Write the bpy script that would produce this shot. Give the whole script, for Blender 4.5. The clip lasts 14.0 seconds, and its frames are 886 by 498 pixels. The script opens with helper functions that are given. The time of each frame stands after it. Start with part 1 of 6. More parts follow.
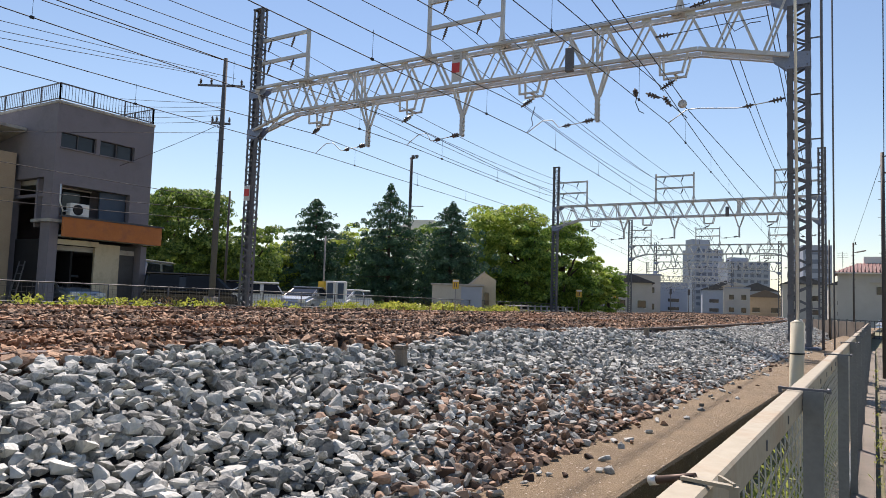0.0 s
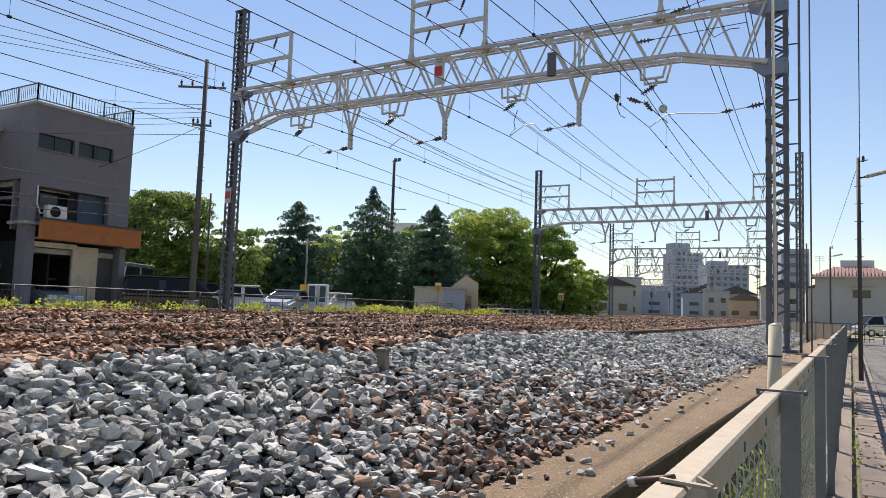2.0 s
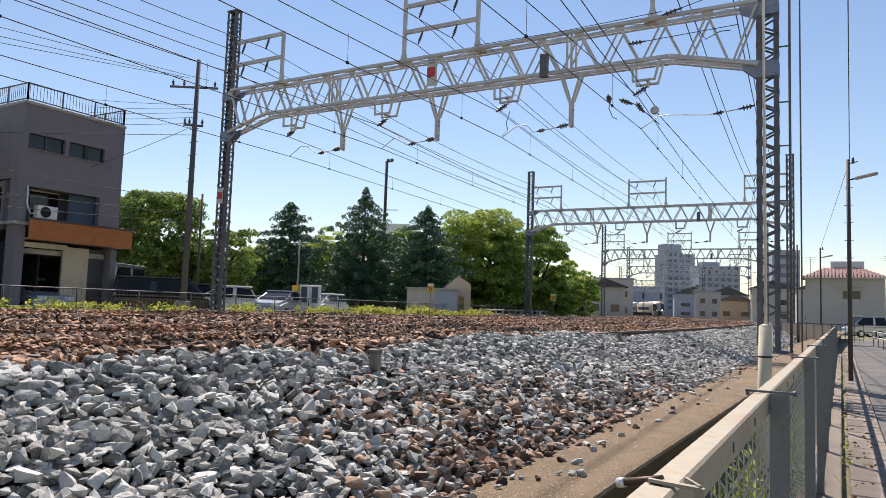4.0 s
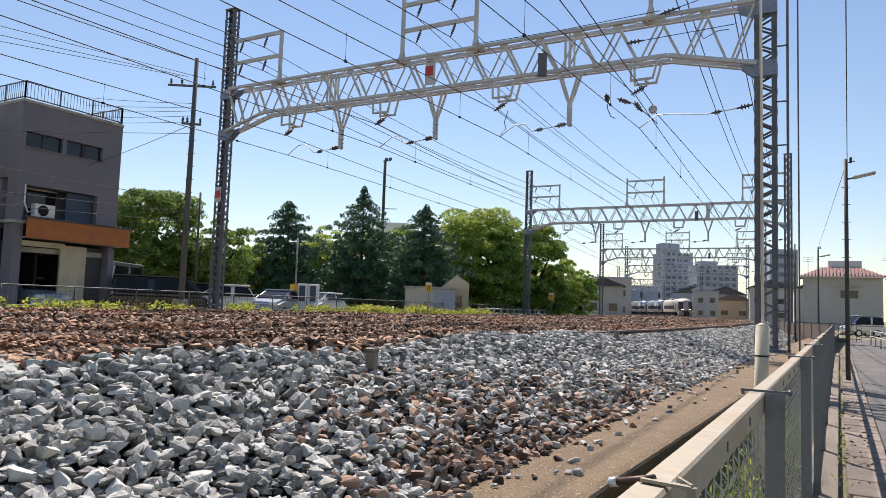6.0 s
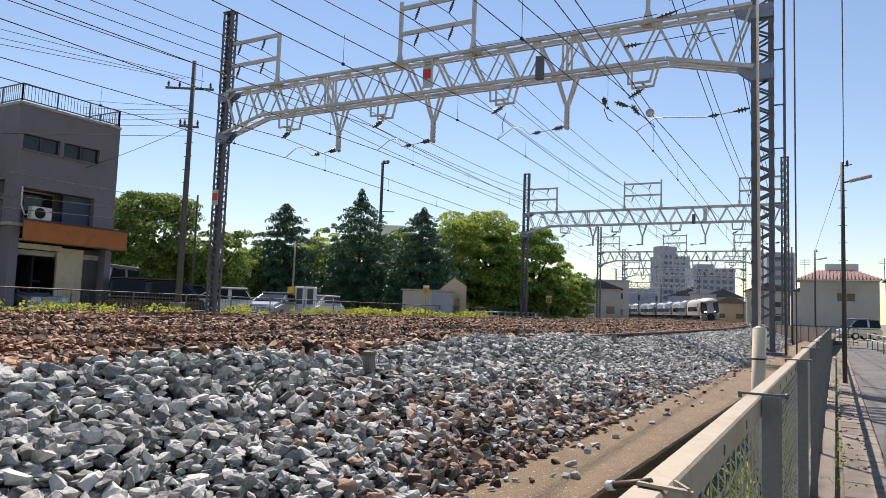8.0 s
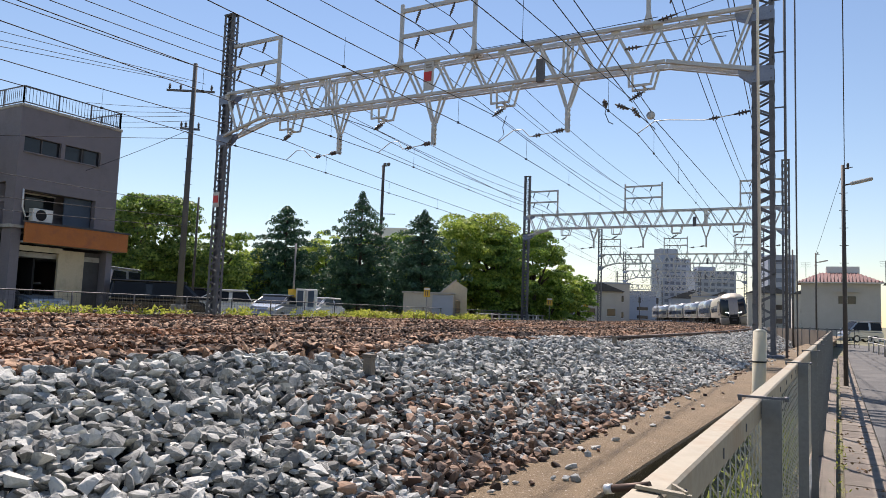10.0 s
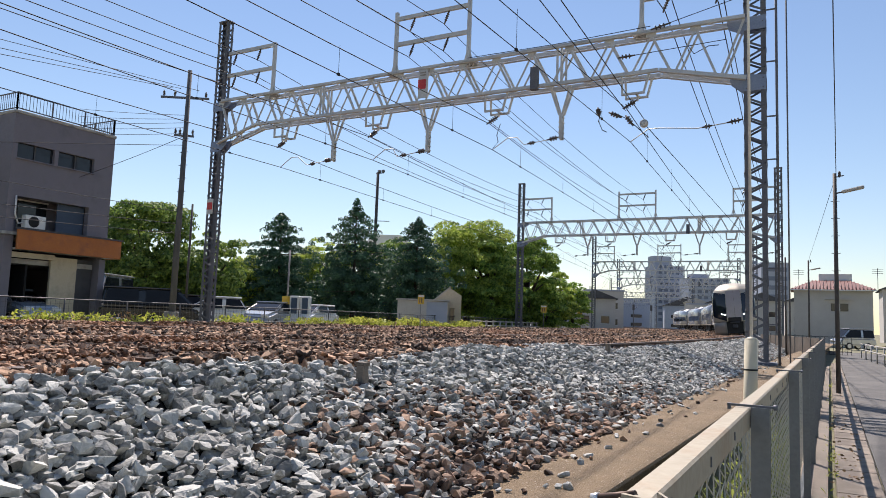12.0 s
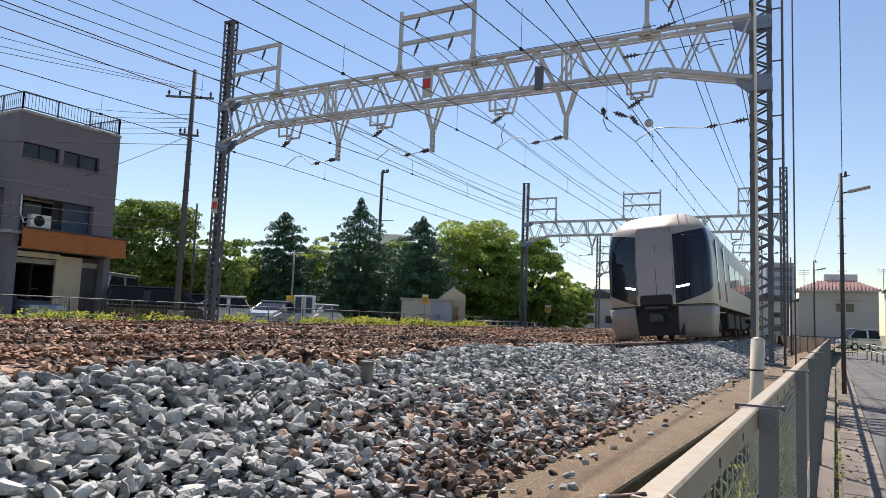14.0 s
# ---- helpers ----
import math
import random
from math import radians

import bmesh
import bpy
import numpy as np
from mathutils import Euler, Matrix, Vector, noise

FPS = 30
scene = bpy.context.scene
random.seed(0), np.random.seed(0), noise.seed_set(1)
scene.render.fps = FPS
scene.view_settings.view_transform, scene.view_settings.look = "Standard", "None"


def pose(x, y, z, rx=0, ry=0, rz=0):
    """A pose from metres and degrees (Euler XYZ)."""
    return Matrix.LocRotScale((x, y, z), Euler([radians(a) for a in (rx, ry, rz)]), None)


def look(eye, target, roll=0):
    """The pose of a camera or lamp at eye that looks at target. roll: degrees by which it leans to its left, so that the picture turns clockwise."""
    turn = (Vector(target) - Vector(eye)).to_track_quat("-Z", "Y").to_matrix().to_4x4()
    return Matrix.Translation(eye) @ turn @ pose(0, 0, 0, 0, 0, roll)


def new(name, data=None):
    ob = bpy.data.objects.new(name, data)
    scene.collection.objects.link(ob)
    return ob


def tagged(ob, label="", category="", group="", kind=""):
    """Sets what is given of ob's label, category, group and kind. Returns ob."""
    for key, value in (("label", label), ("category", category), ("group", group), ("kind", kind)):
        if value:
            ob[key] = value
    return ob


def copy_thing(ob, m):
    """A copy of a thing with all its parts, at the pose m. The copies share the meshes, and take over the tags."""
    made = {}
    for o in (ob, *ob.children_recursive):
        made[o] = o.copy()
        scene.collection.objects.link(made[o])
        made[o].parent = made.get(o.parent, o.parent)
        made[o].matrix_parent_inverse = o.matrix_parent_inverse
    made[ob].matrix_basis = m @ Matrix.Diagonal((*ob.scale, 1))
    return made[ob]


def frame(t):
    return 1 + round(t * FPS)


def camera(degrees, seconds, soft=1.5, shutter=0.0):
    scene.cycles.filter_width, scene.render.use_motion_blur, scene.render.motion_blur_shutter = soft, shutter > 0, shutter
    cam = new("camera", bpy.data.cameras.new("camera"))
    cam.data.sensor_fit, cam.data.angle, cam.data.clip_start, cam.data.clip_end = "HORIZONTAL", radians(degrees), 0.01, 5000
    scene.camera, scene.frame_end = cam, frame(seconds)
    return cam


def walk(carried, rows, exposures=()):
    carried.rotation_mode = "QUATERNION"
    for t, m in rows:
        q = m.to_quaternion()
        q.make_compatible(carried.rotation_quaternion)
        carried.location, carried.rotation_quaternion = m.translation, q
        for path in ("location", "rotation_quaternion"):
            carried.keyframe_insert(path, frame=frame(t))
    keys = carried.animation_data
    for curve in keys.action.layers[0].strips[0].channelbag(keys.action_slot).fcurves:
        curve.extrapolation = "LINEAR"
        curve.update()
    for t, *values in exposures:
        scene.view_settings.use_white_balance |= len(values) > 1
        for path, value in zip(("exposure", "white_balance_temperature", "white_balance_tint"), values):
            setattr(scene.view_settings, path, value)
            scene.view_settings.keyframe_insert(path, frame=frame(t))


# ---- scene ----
EYE = 1.35
cam = camera(64.55, 14.0, soft=0.6)
walk(cam, [
    (0.0, pose(-0.013, -0.004, EYE + -0.002, 94.350, -1.960, 31.517)),
    (0.5, pose(-0.010, -0.004, EYE + -0.003, 94.467, -1.862, 31.218)),
    (1.0, pose(-0.009, -0.009, EYE + -0.002, 94.447, -1.920, 30.898)),
    (1.5, pose(-0.010, -0.004, EYE + -0.003, 94.451, -1.989, 30.581)),
    (2.0, pose(-0.011, -0.006, EYE + -0.002, 94.651, -1.942, 30.081)),
    (2.5, pose(-0.010, -0.012, EYE + -0.001, 94.708, -1.786, 29.939)),
    (3.0, pose(-0.008, -0.012, EYE + -0.001, 94.888, -1.858, 29.693)),
    (5.5, pose(-0.006, 0.008, EYE + -0.001, 94.505, -1.931, 29.382)),
    (6.0, pose(-0.002, 0.002, EYE + -0.001, 94.662, -1.988, 29.330)),
    (6.5, pose(-0.000, 0.000, EYE + -0.000, 94.933, -1.935, 29.203)),
    (7.0, pose(-0.001, -0.001, EYE + 0.001, 94.933, -1.904, 29.170)),
    (7.5, pose(-0.001, -0.001, EYE + -0.000, 94.890, -2.027, 29.236)),
    (8.0, pose(-0.001, 0.001, EYE + -0.000, 94.898, -2.010, 29.124)),
    (10.5, pose(0.003, 0.002, EYE + 0.002, 95.248, -2.086, 29.190)),
    (11.0, pose(0.004, 0.002, EYE + 0.004, 95.456, -2.227, 29.075)),
    (11.5, pose(0.007, 0.001, EYE + 0.004, 95.650, -2.170, 28.914)),
    (12.0, pose(0.014, -0.007, EYE + 0.006, 95.684, -2.075, 28.719)),
    (12.5, pose(0.013, -0.007, EYE + 0.003, 95.612, -2.106, 28.647)),
    (13.0, pose(0.006, 0.000, EYE + 0.004, 95.443, -2.204, 28.805)),
    (13.5, pose(0.002, 0.000, EYE + 0.003, 95.485, -2.241, 28.904)),
    (14.0, pose(0.005, 0.003, EYE + 0.004, 95.644, -2.197, 29.045)),
], exposures=[(0.0, 0.63, 6680, 18.0), (9.0, 0.63, 6640, 18.0), (14.0, 0.60, 6500, 18.0)])

# ---- light ----
SUN = Vector((-0.45, 0.62, 1.0)).normalized()
world = bpy.data.worlds.new("sky")
scene.world = world
world.use_nodes = True
wn = world.node_tree.nodes
sky = wn.new("ShaderNodeTexSky")
sky.sky_type = "NISHITA"
sky.sun_disc = False
sky.sun_elevation = math.asin(SUN.z)
sky.sun_rotation = math.atan2(SUN.x, SUN.y)
sky.air_density, sky.dust_density, sky.ozone_density = 1.25, 0.0, 2.6
wn["Background"].inputs["Strength"].default_value = 0.080
world.node_tree.links.new(sky.outputs[0], wn["Background"].inputs["Color"])
sun = new("sun", bpy.data.lights.new("sun", "SUN"))
sun.data.energy, sun.data.angle, sun.data.color = 5.0, radians(0.53), (1.0, 0.94, 0.85)
sun.matrix_world = look(SUN * 50, (0, 0, 0))


# ---- materials ----
def mat(name, c1, c2=None, rough=0.6, metal=0.0, scale=4.0, bump=0.0, fine=40.0, island=0.0, obj=0.0, stain=None, stain_scale=1.0, stain_lo=0.5, stain_hi=0.7, glass=0.0, emit=None, emit_s=0.0, spec=0.5):
    """A procedural surface: two colours by coarse and fine noise, optional stains, per-piece variation and relief."""
    m = bpy.data.materials.new(name)
    m.use_nodes = True
    n, l = m.node_tree.nodes, m.node_tree.links
    b = n["Principled BSDF"]
    b.inputs["Roughness"].default_value = rough
    b.inputs["Metallic"].default_value = metal
    b.inputs["Specular IOR Level"].default_value = spec
    co = n.new("ShaderNodeTexCoord")
    t1 = n.new("ShaderNodeTexNoise")
    t1.inputs["Scale"].default_value, t1.inputs["Detail"].default_value = scale, 4
    t2 = n.new("ShaderNodeTexNoise")
    t2.inputs["Scale"].default_value, t2.inputs["Detail"].default_value = fine, 5
    for t in (t1, t2):
        l.new(co.outputs["Object"], t.inputs["Vector"])
    mixf = n.new("ShaderNodeMath")
    mixf.operation = "MULTIPLY_ADD"
    mixf.inputs[1].default_value, mixf.inputs[2].default_value = 0.5, 0.0
    addf = n.new("ShaderNodeMath")
    addf.operation = "MULTIPLY_ADD"
    addf.inputs[1].default_value = 0.5
    l.new(t2.outputs["Fac"], mixf.inputs[0])
    l.new(t1.outputs["Fac"], addf.inputs[0])
    l.new(mixf.outputs[0], addf.inputs[2])
    fac = addf.outputs[0]
    if island or obj:
        src = n.new("ShaderNodeNewGeometry").outputs["Random Per Island"] if island else n.new("ShaderNodeObjectInfo").outputs["Random"]
        k = island or obj
        ma = n.new("ShaderNodeMath")
        ma.operation = "MULTIPLY_ADD"
        ma.inputs[1].default_value = k
        l.new(src, ma.inputs[0])
        mb = n.new("ShaderNodeMath")
        mb.operation = "MULTIPLY_ADD"
        mb.inputs[1].default_value, mb.inputs[2].default_value = 1 - 0.5 * k, -0.25 * k
        l.new(fac, mb.inputs[0])
        l.new(mb.outputs[0], ma.inputs[2])
        fac = ma.outputs[0]
    ramp = n.new("ShaderNodeValToRGB")
    ramp.color_ramp.elements[0].position, ramp.color_ramp.elements[1].position = 0.3, 0.7
    ramp.color_ramp.elements[0].color = (*c1, 1)
    ramp.color_ramp.elements[1].color = (*(c2 or c1), 1)
    l.new(fac, ramp.inputs[0])
    col = ramp.outputs[0]
    if stain:
        t3 = n.new("ShaderNodeTexNoise")
        t3.inputs["Scale"].default_value, t3.inputs["Detail"].default_value, t3.inputs["Roughness"].default_value = stain_scale, 6, 0.65
        l.new(co.outputs["Object"], t3.inputs["Vector"])
        r3 = n.new("ShaderNodeMapRange")
        r3.inputs["From Min"].default_value, r3.inputs["From Max"].default_value = stain_lo, stain_hi
        l.new(t3.outputs["Fac"], r3.inputs["Value"])
        mx = n.new("ShaderNodeMix")
        mx.data_type = "RGBA"
        l.new(r3.outputs[0], mx.inputs["Factor"])
        l.new(col, mx.inputs[6])
        mx.inputs[7].default_value = (*stain, 1)
        col = mx.outputs[2]
    l.new(col, b.inputs["Base Color"])
    if bump:
        bp = n.new("ShaderNodeBump")
        bp.inputs["Strength"].default_value, bp.inputs["Distance"].default_value = min(1.0, bump), 0.02
        l.new(t2.outputs["Fac"], bp.inputs["Height"])
        l.new(bp.outputs[0], b.inputs["Normal"])
    if glass:
        b.inputs["Transmission Weight"].default_value = glass
    if emit:
        b.inputs["Emission Color"].default_value = (*emit, 1)
        b.inputs["Emission Strength"].default_value = emit_s
    return m


M_STONE_GREY = mat("grey_ballast", (0.155, 0.155, 0.143), (0.54, 0.538, 0.495), 0.95, scale=12, fine=75, bump=0.4, island=0.5, stain=(0.61, 0.608, 0.56), stain_scale=14, stain_lo=0.6, stain_hi=0.75)
M_STONE_BROWN = mat("rusty_ballast", (0.040, 0.026, 0.018), (0.50, 0.32, 0.205), 0.9, scale=9, fine=60, bump=0.35, island=0.75, stain=(0.42, 0.185, 0.08), stain_scale=0.3, stain_lo=0.50, stain_hi=0.80)
M_STONE_MIX = mat("old_brown_stone", (0.045, 0.028, 0.020), (0.36, 0.24, 0.165), 0.9, scale=9, fine=60, bump=0.35, island=0.85, stain=(0.26, 0.12, 0.06), stain_scale=5, stain_lo=0.58, stain_hi=0.75)
# bed colours near black: the shade between the stones is put into them
M_BED_GREY = mat("grey_bed_gap_shade", (0.018, 0.018, 0.018), (0.06, 0.06, 0.06), 0.95, scale=20, fine=50, bump=0.8)
M_BED_BROWN = mat("rusty_bed_gap_shade", (0.014, 0.008, 0.006), (0.07, 0.036, 0.021), 0.95, scale=18, fine=30, bump=1.0)
M_STEEL = mat("galvanised_steel", (0.42, 0.42, 0.41), (0.62, 0.62, 0.60), 0.55, 0.25, scale=2, fine=30, bump=0.05, stain=(0.30, 0.24, 0.19), stain_scale=3, stain_lo=0.62, stain_hi=0.8)
M_STEEL_DARK = mat("weathered_leg_steel", (0.085, 0.088, 0.10), (0.16, 0.165, 0.18), 0.6, 0.2, scale=2, fine=30, bump=0.05, stain=(0.16, 0.10, 0.07), stain_scale=4, stain_lo=0.6, stain_hi=0.8)
M_GUSSET = mat("blue_grey_gusset_steel", (0.17, 0.21, 0.30), (0.28, 0.33, 0.42), 0.55, 0.3, scale=3, fine=30)
M_INSUL = mat("brown_porcelain", (0.05, 0.04, 0.038), (0.10, 0.085, 0.08), 0.25, scale=6)
M_WIRE = mat("dark_copper_wire", (0.02, 0.02, 0.023), (0.04, 0.04, 0.043), 0.85, 0.0, scale=3)
M_RAIL = mat("rusty_rail_steel", (0.07, 0.045, 0.035), (0.14, 0.085, 0.06), 0.6, 0.5, scale=6)
M_RAILTOP = mat("polished_rail_head", (0.10, 0.075, 0.06), (0.17, 0.13, 0.11), 0.5, 0.6, scale=6)
M_CONC = mat("concrete", (0.34, 0.33, 0.31), (0.47, 0.46, 0.43), 0.9, scale=2, fine=60, bump=0.25, stain=(0.24, 0.22, 0.20), stain_scale=2.5)
M_PATH = mat("rust_stained_concrete_path", (0.125, 0.084, 0.044), (0.25, 0.178, 0.10), 0.9, scale=3.5, fine=110, bump=0.9, stain=(0.52, 0.44, 0.35), stain_scale=48, stain_lo=0.60, stain_hi=0.68)
M_ASPHALT = mat("worn_asphalt", (0.07, 0.067, 0.063), (0.115, 0.11, 0.103), 0.9, scale=1.2, fine=150, bump=0.3, stain=(0.145, 0.137, 0.125), stain_scale=0.6)
M_SLAB = mat("concrete_gutter_slab", (0.14, 0.115, 0.09), (0.22, 0.185, 0.145), 0.9, scale=3, fine=80, bump=0.25, obj=0.4, stain=(0.25, 0.2, 0.16), stain_scale=4)
M_EARTH = mat("dry_earth_and_grass", (0.10, 0.11, 0.05), (0.23, 0.20, 0.13), 0.95, scale=0.6, fine=12, bump=0.4)


# ---- geometry helpers ----
def part(name, bm, material, parent=None, label="", smooth=False):
    """Links a bmesh as one mesh object, under a thing or part where one is given."""
    me = bpy.data.meshes.new(name)
    bm.to_mesh(me)
    bm.free()
    for m in (material if isinstance(material, (list, tuple)) else [material]):
        me.materials.append(m)
    if smooth:
        me.shade_smooth()
    ob = new(name, me)
    if parent is not None:
        ob.parent = parent
    if label:
        ob["label"] = label
    return ob


def thing(name, label, category, m=None, group="", kind=""):
    ob = new(name)
    ob.empty_display_size = 0.3
    if m is not None:
        ob.matrix_basis = m
    return tagged(ob, label, category, group, kind)


def boxm(bm, c, s, rz=0.0, m=None, bevel=0.0, mi=0):
    """A box of size s round c, optionally turned about z (degrees) or by a matrix, with bevelled edges."""
    mm = m if m is not None else Matrix.Translation(c) @ Matrix.Rotation(radians(rz), 4, "Z")
    r = bmesh.ops.create_cube(bm, size=1.0, matrix=mm @ Matrix.Diagonal((s[0], s[1], s[2], 1)))
    vs = r["verts"]
    if mi:
        for f in {f for v in vs for f in v.link_faces}:
            f.material_index = mi
    if bevel:
        es = list({e for v in vs for e in v.link_edges})
        bmesh.ops.bevel(bm, geom=es, offset=bevel, segments=1, affect="EDGES")
    return vs


def bar(bm, a, b, w, h=None, up=(0, 0, 1), mi=0):
    """A rectangular bar from a to b, w wide and h high."""
    a, b = Vector(a), Vector(b)
    d = b - a
    z = d.normalized()
    u = Vector(up)
    if abs(z.dot(u)) > 0.98:
        u = Vector((0, 1, 0))
    x = u.cross(z).normalized()
    y = z.cross(x)
    m = Matrix((x, y, z)).transposed().to_4x4()
    m.translation = (a + b) / 2
    boxm(bm, None, (w, h or w, d.length), m=m, mi=mi)


def angle(bm, a, b, w, t=0.008, up=(0, 0, 1), flip=1):
    """An L-section steel from a to b."""
    a, b = Vector(a), Vector(b)
    z = (b - a).normalized()
    u = Vector(up)
    if abs(z.dot(u)) > 0.98:
        u = Vector((0, 1, 0))
    x = u.cross(z).normalized() * flip
    y = z.cross(x) * flip
    bar(bm, a + x * (w / 2), b + x * (w / 2), w, t, up=y)
    bar(bm, a + y * (w / 2 + t), b + y * (w / 2 + t), t, w, up=y)


def tube(bm, pts, r, n=6, r2=None, mi=0, caps=True):
    """A round bar along points."""
    pts = [Vector(p) for p in pts]
    rings = []
    for i, p in enumerate(pts):
        d = (pts[min(i + 1, len(pts) - 1)] - pts[max(i - 1, 0)]).normalized()
        u = Vector((0, 0, 1)) if abs(d.z) < 0.95 else Vector((0, 1, 0))
        x = u.cross(d).normalized()
        y = d.cross(x)
        k = i / max(1, len(pts) - 1)
        rr = r if r2 is None else r + (r2 - r) * k
        rings.append([bm.verts.new(p + (x * math.cos(2 * math.pi * j / n) + y * math.sin(2 * math.pi * j / n)) * rr) for j in range(n)])
    for a, b in zip(rings, rings[1:]):
        for j in range(n):
            f = bm.faces.new((a[j], a[(j + 1) % n], b[(j + 1) % n], b[j]))
            f.material_index = mi
            f.smooth = True
    if caps:
        bm.faces.new(rings[0][::-1]).material_index = mi
        bm.faces.new(rings[-1]).material_index = mi


def lathe(bm, prof, n=12, m=None, mi=0):
    """A turned body from (radius, height) pairs about z."""
    m = m or Matrix()
    rings = [[bm.verts.new(m @ Vector((r * math.cos(2 * math.pi * j / n), r * math.sin(2 * math.pi * j / n), z))) for j in range(n)] for r, z in prof]
    for a, b in zip(rings, rings[1:]):
        for j in range(n):
            f = bm.faces.new((a[j], a[(j + 1) % n], b[(j + 1) % n], b[j]))
            f.material_index, f.smooth = mi, True
    bm.faces.new(rings[0][::-1]).material_index = mi
    bm.faces.new(rings[-1]).material_index = mi


def prism(bm, outline, y0, y1, mi=0):
    """An outline in x, z drawn out along y."""
    a = [bm.verts.new((x, y0, z)) for x, z in outline]
    b = [bm.verts.new((x, y1, z)) for x, z in outline]
    n = len(outline)
    for i in range(n):
        bm.faces.new((a[i], a[(i + 1) % n], b[(i + 1) % n], b[i])).material_index = mi
    bm.faces.new(a[::-1]).material_index = mi
    bm.faces.new(b).material_index = mi
    bmesh.ops.recalc_face_normals(bm, faces=bm.faces)


def bx(name, c, s, material, parent, label="", bevel=0.0):
    bm = bmesh.new()
    boxm(bm, c, s, bevel=bevel)
    return part(name, bm, material, parent, label)


RADIUS, Y0 = 400.0, 18.0


def T(x, s, z=0.0):
    """A place x metres across and s metres along the curved line; s = 0 at the nearest portal."""
    th = s / RADIUS
    return Vector((-RADIUS + (RADIUS + x) * math.cos(th), Y0 + (RADIUS + x) * math.sin(th), z))


def at_line(x, s, z=0.0, lean=0.0):
    return Matrix.Translation(T(x, s, z)) @ Matrix.Rotation(s / RADIUS, 4, "Z") @ Matrix.Rotation(radians(lean), 4, "Y")


# ---- ground, road, ballast ----
def grid_mesh(name, xs, ys, zf, material, kind="structure", label="", category="", place=None, smooth=True):
    verts, faces = [], []
    for y in ys:
        for x in xs:
            verts.append(place(x, y, zf(x, y)) if place else (x, y, zf(x, y)))
    n = len(xs)
    for j in range(len(ys) - 1):
        for i in range(n - 1):
            a = j * n + i
            faces.append((a, a + 1, a + n + 1, a + n))
    me = bpy.data.meshes.new(name)
    me.from_pydata([tuple(v) for v in verts], [], faces)
    me.materials.append(material)
    if smooth:
        me.shade_smooth()
    return tagged(new(name, me), label, category, kind=kind)


def ground_z(x, y):
    return 0.45 if x < -1.5 else -0.03


grid_mesh("ground", [-3000, -800, -200, -60, -30, -20, -8, -1.7, -1.5, 0, 3, 10, 40, 200, 800, 3000], [-300, -60, -20, 0, 20, 50, 90, 140, 200, 400, 900, 3000], ground_z, M_EARTH, label="dry earth and grass on either side of the railway", category="ground")


def bed_z(x, s):
    """Height of the ballast across the line: a fresh heap on the near shoulder, lower beds between the rails."""
    nz = noise.noise(Vector((x * 0.9, s * 0.5, 0.3))) * 0.06 + noise.noise(Vector((x * 2.6, s * 2.1, 7.0))) * 0.03
    low = 0.135 * max(0.0, min(1.0, (s + 11.0) / 4.0)) - 0.04 + 0.035 * max(0.0, min(1.0, (-15.3 - s) / 1.2))
    if x > -1.45:
        z = 0.56
    elif x > -2.55:
        z = 0.56 + (-1.45 - x) / 1.10 * (0.46 - low)
    elif x > -3.05:
        z = 1.02 - low + 0.03 * math.sin((-2.55 - x) / 0.5 * math.pi)
    elif x > -3.5:
        z = 1.02 - low - (-3.05 - x) / 0.45 * (0.12 - low)
    else:
        z = 0.905
        for k, c in enumerate(TRACKS):
            if abs(x - c) < 1.3:
                z = 0.905 + 0.05 * (x - c)
        if x < -17.6:
            z = 0.88 - min(0.38, (-17.6 - x) * 0.32)
    if s > -11 and x < -2.9:
        z -= 0.09 * math.exp(-((x + 3.45) / 0.24) ** 2) * min(1.0, (s + 11) / 3.0)
    return z + nz * min(1.0, max(0.0, (-1.3 - x) * 2.0))


def TS(x, s, z=0.0):
    """As T, but the near shoulder keeps straight beside the walkway before the first portal."""
    k = max(0.0, min(1.0, (x + 5.0) / 1.8))
    p = T(x, s, z)
    if s < 0:
        p.x += k * s * s / 800.0
    return p


TRACKS = (-4.2, -8.2, -12.3, -16.2)


def frange(a, b, n):
    return [a + (b - a) * i / (n - 1) for i in range(n)]


grid_mesh("ballast_bed", frange(-18.9, -3.3, 70), frange(-24, 14, 90) + frange(16, 60, 40) + frange(65, 330, 60), lambda x, s: bed_z(x, s) - 0.03, M_BED_BROWN, label="rust-brown ballast bed, darkened for the shade between its stones, under four curved tracks", category="ballast", place=TS)
grid_mesh("ballast_shoulder_bed", frange(-3.32, -1.3, 24), frange(-24, 14, 110) + frange(16, 60, 40) + frange(65, 330, 60), lambda x, s: bed_z(x, s) - 0.05, M_BED_GREY, label="grey ballast shoulder bed, coloured near black for the shade between its stones, along the nearest track", category="ballast", place=TS)


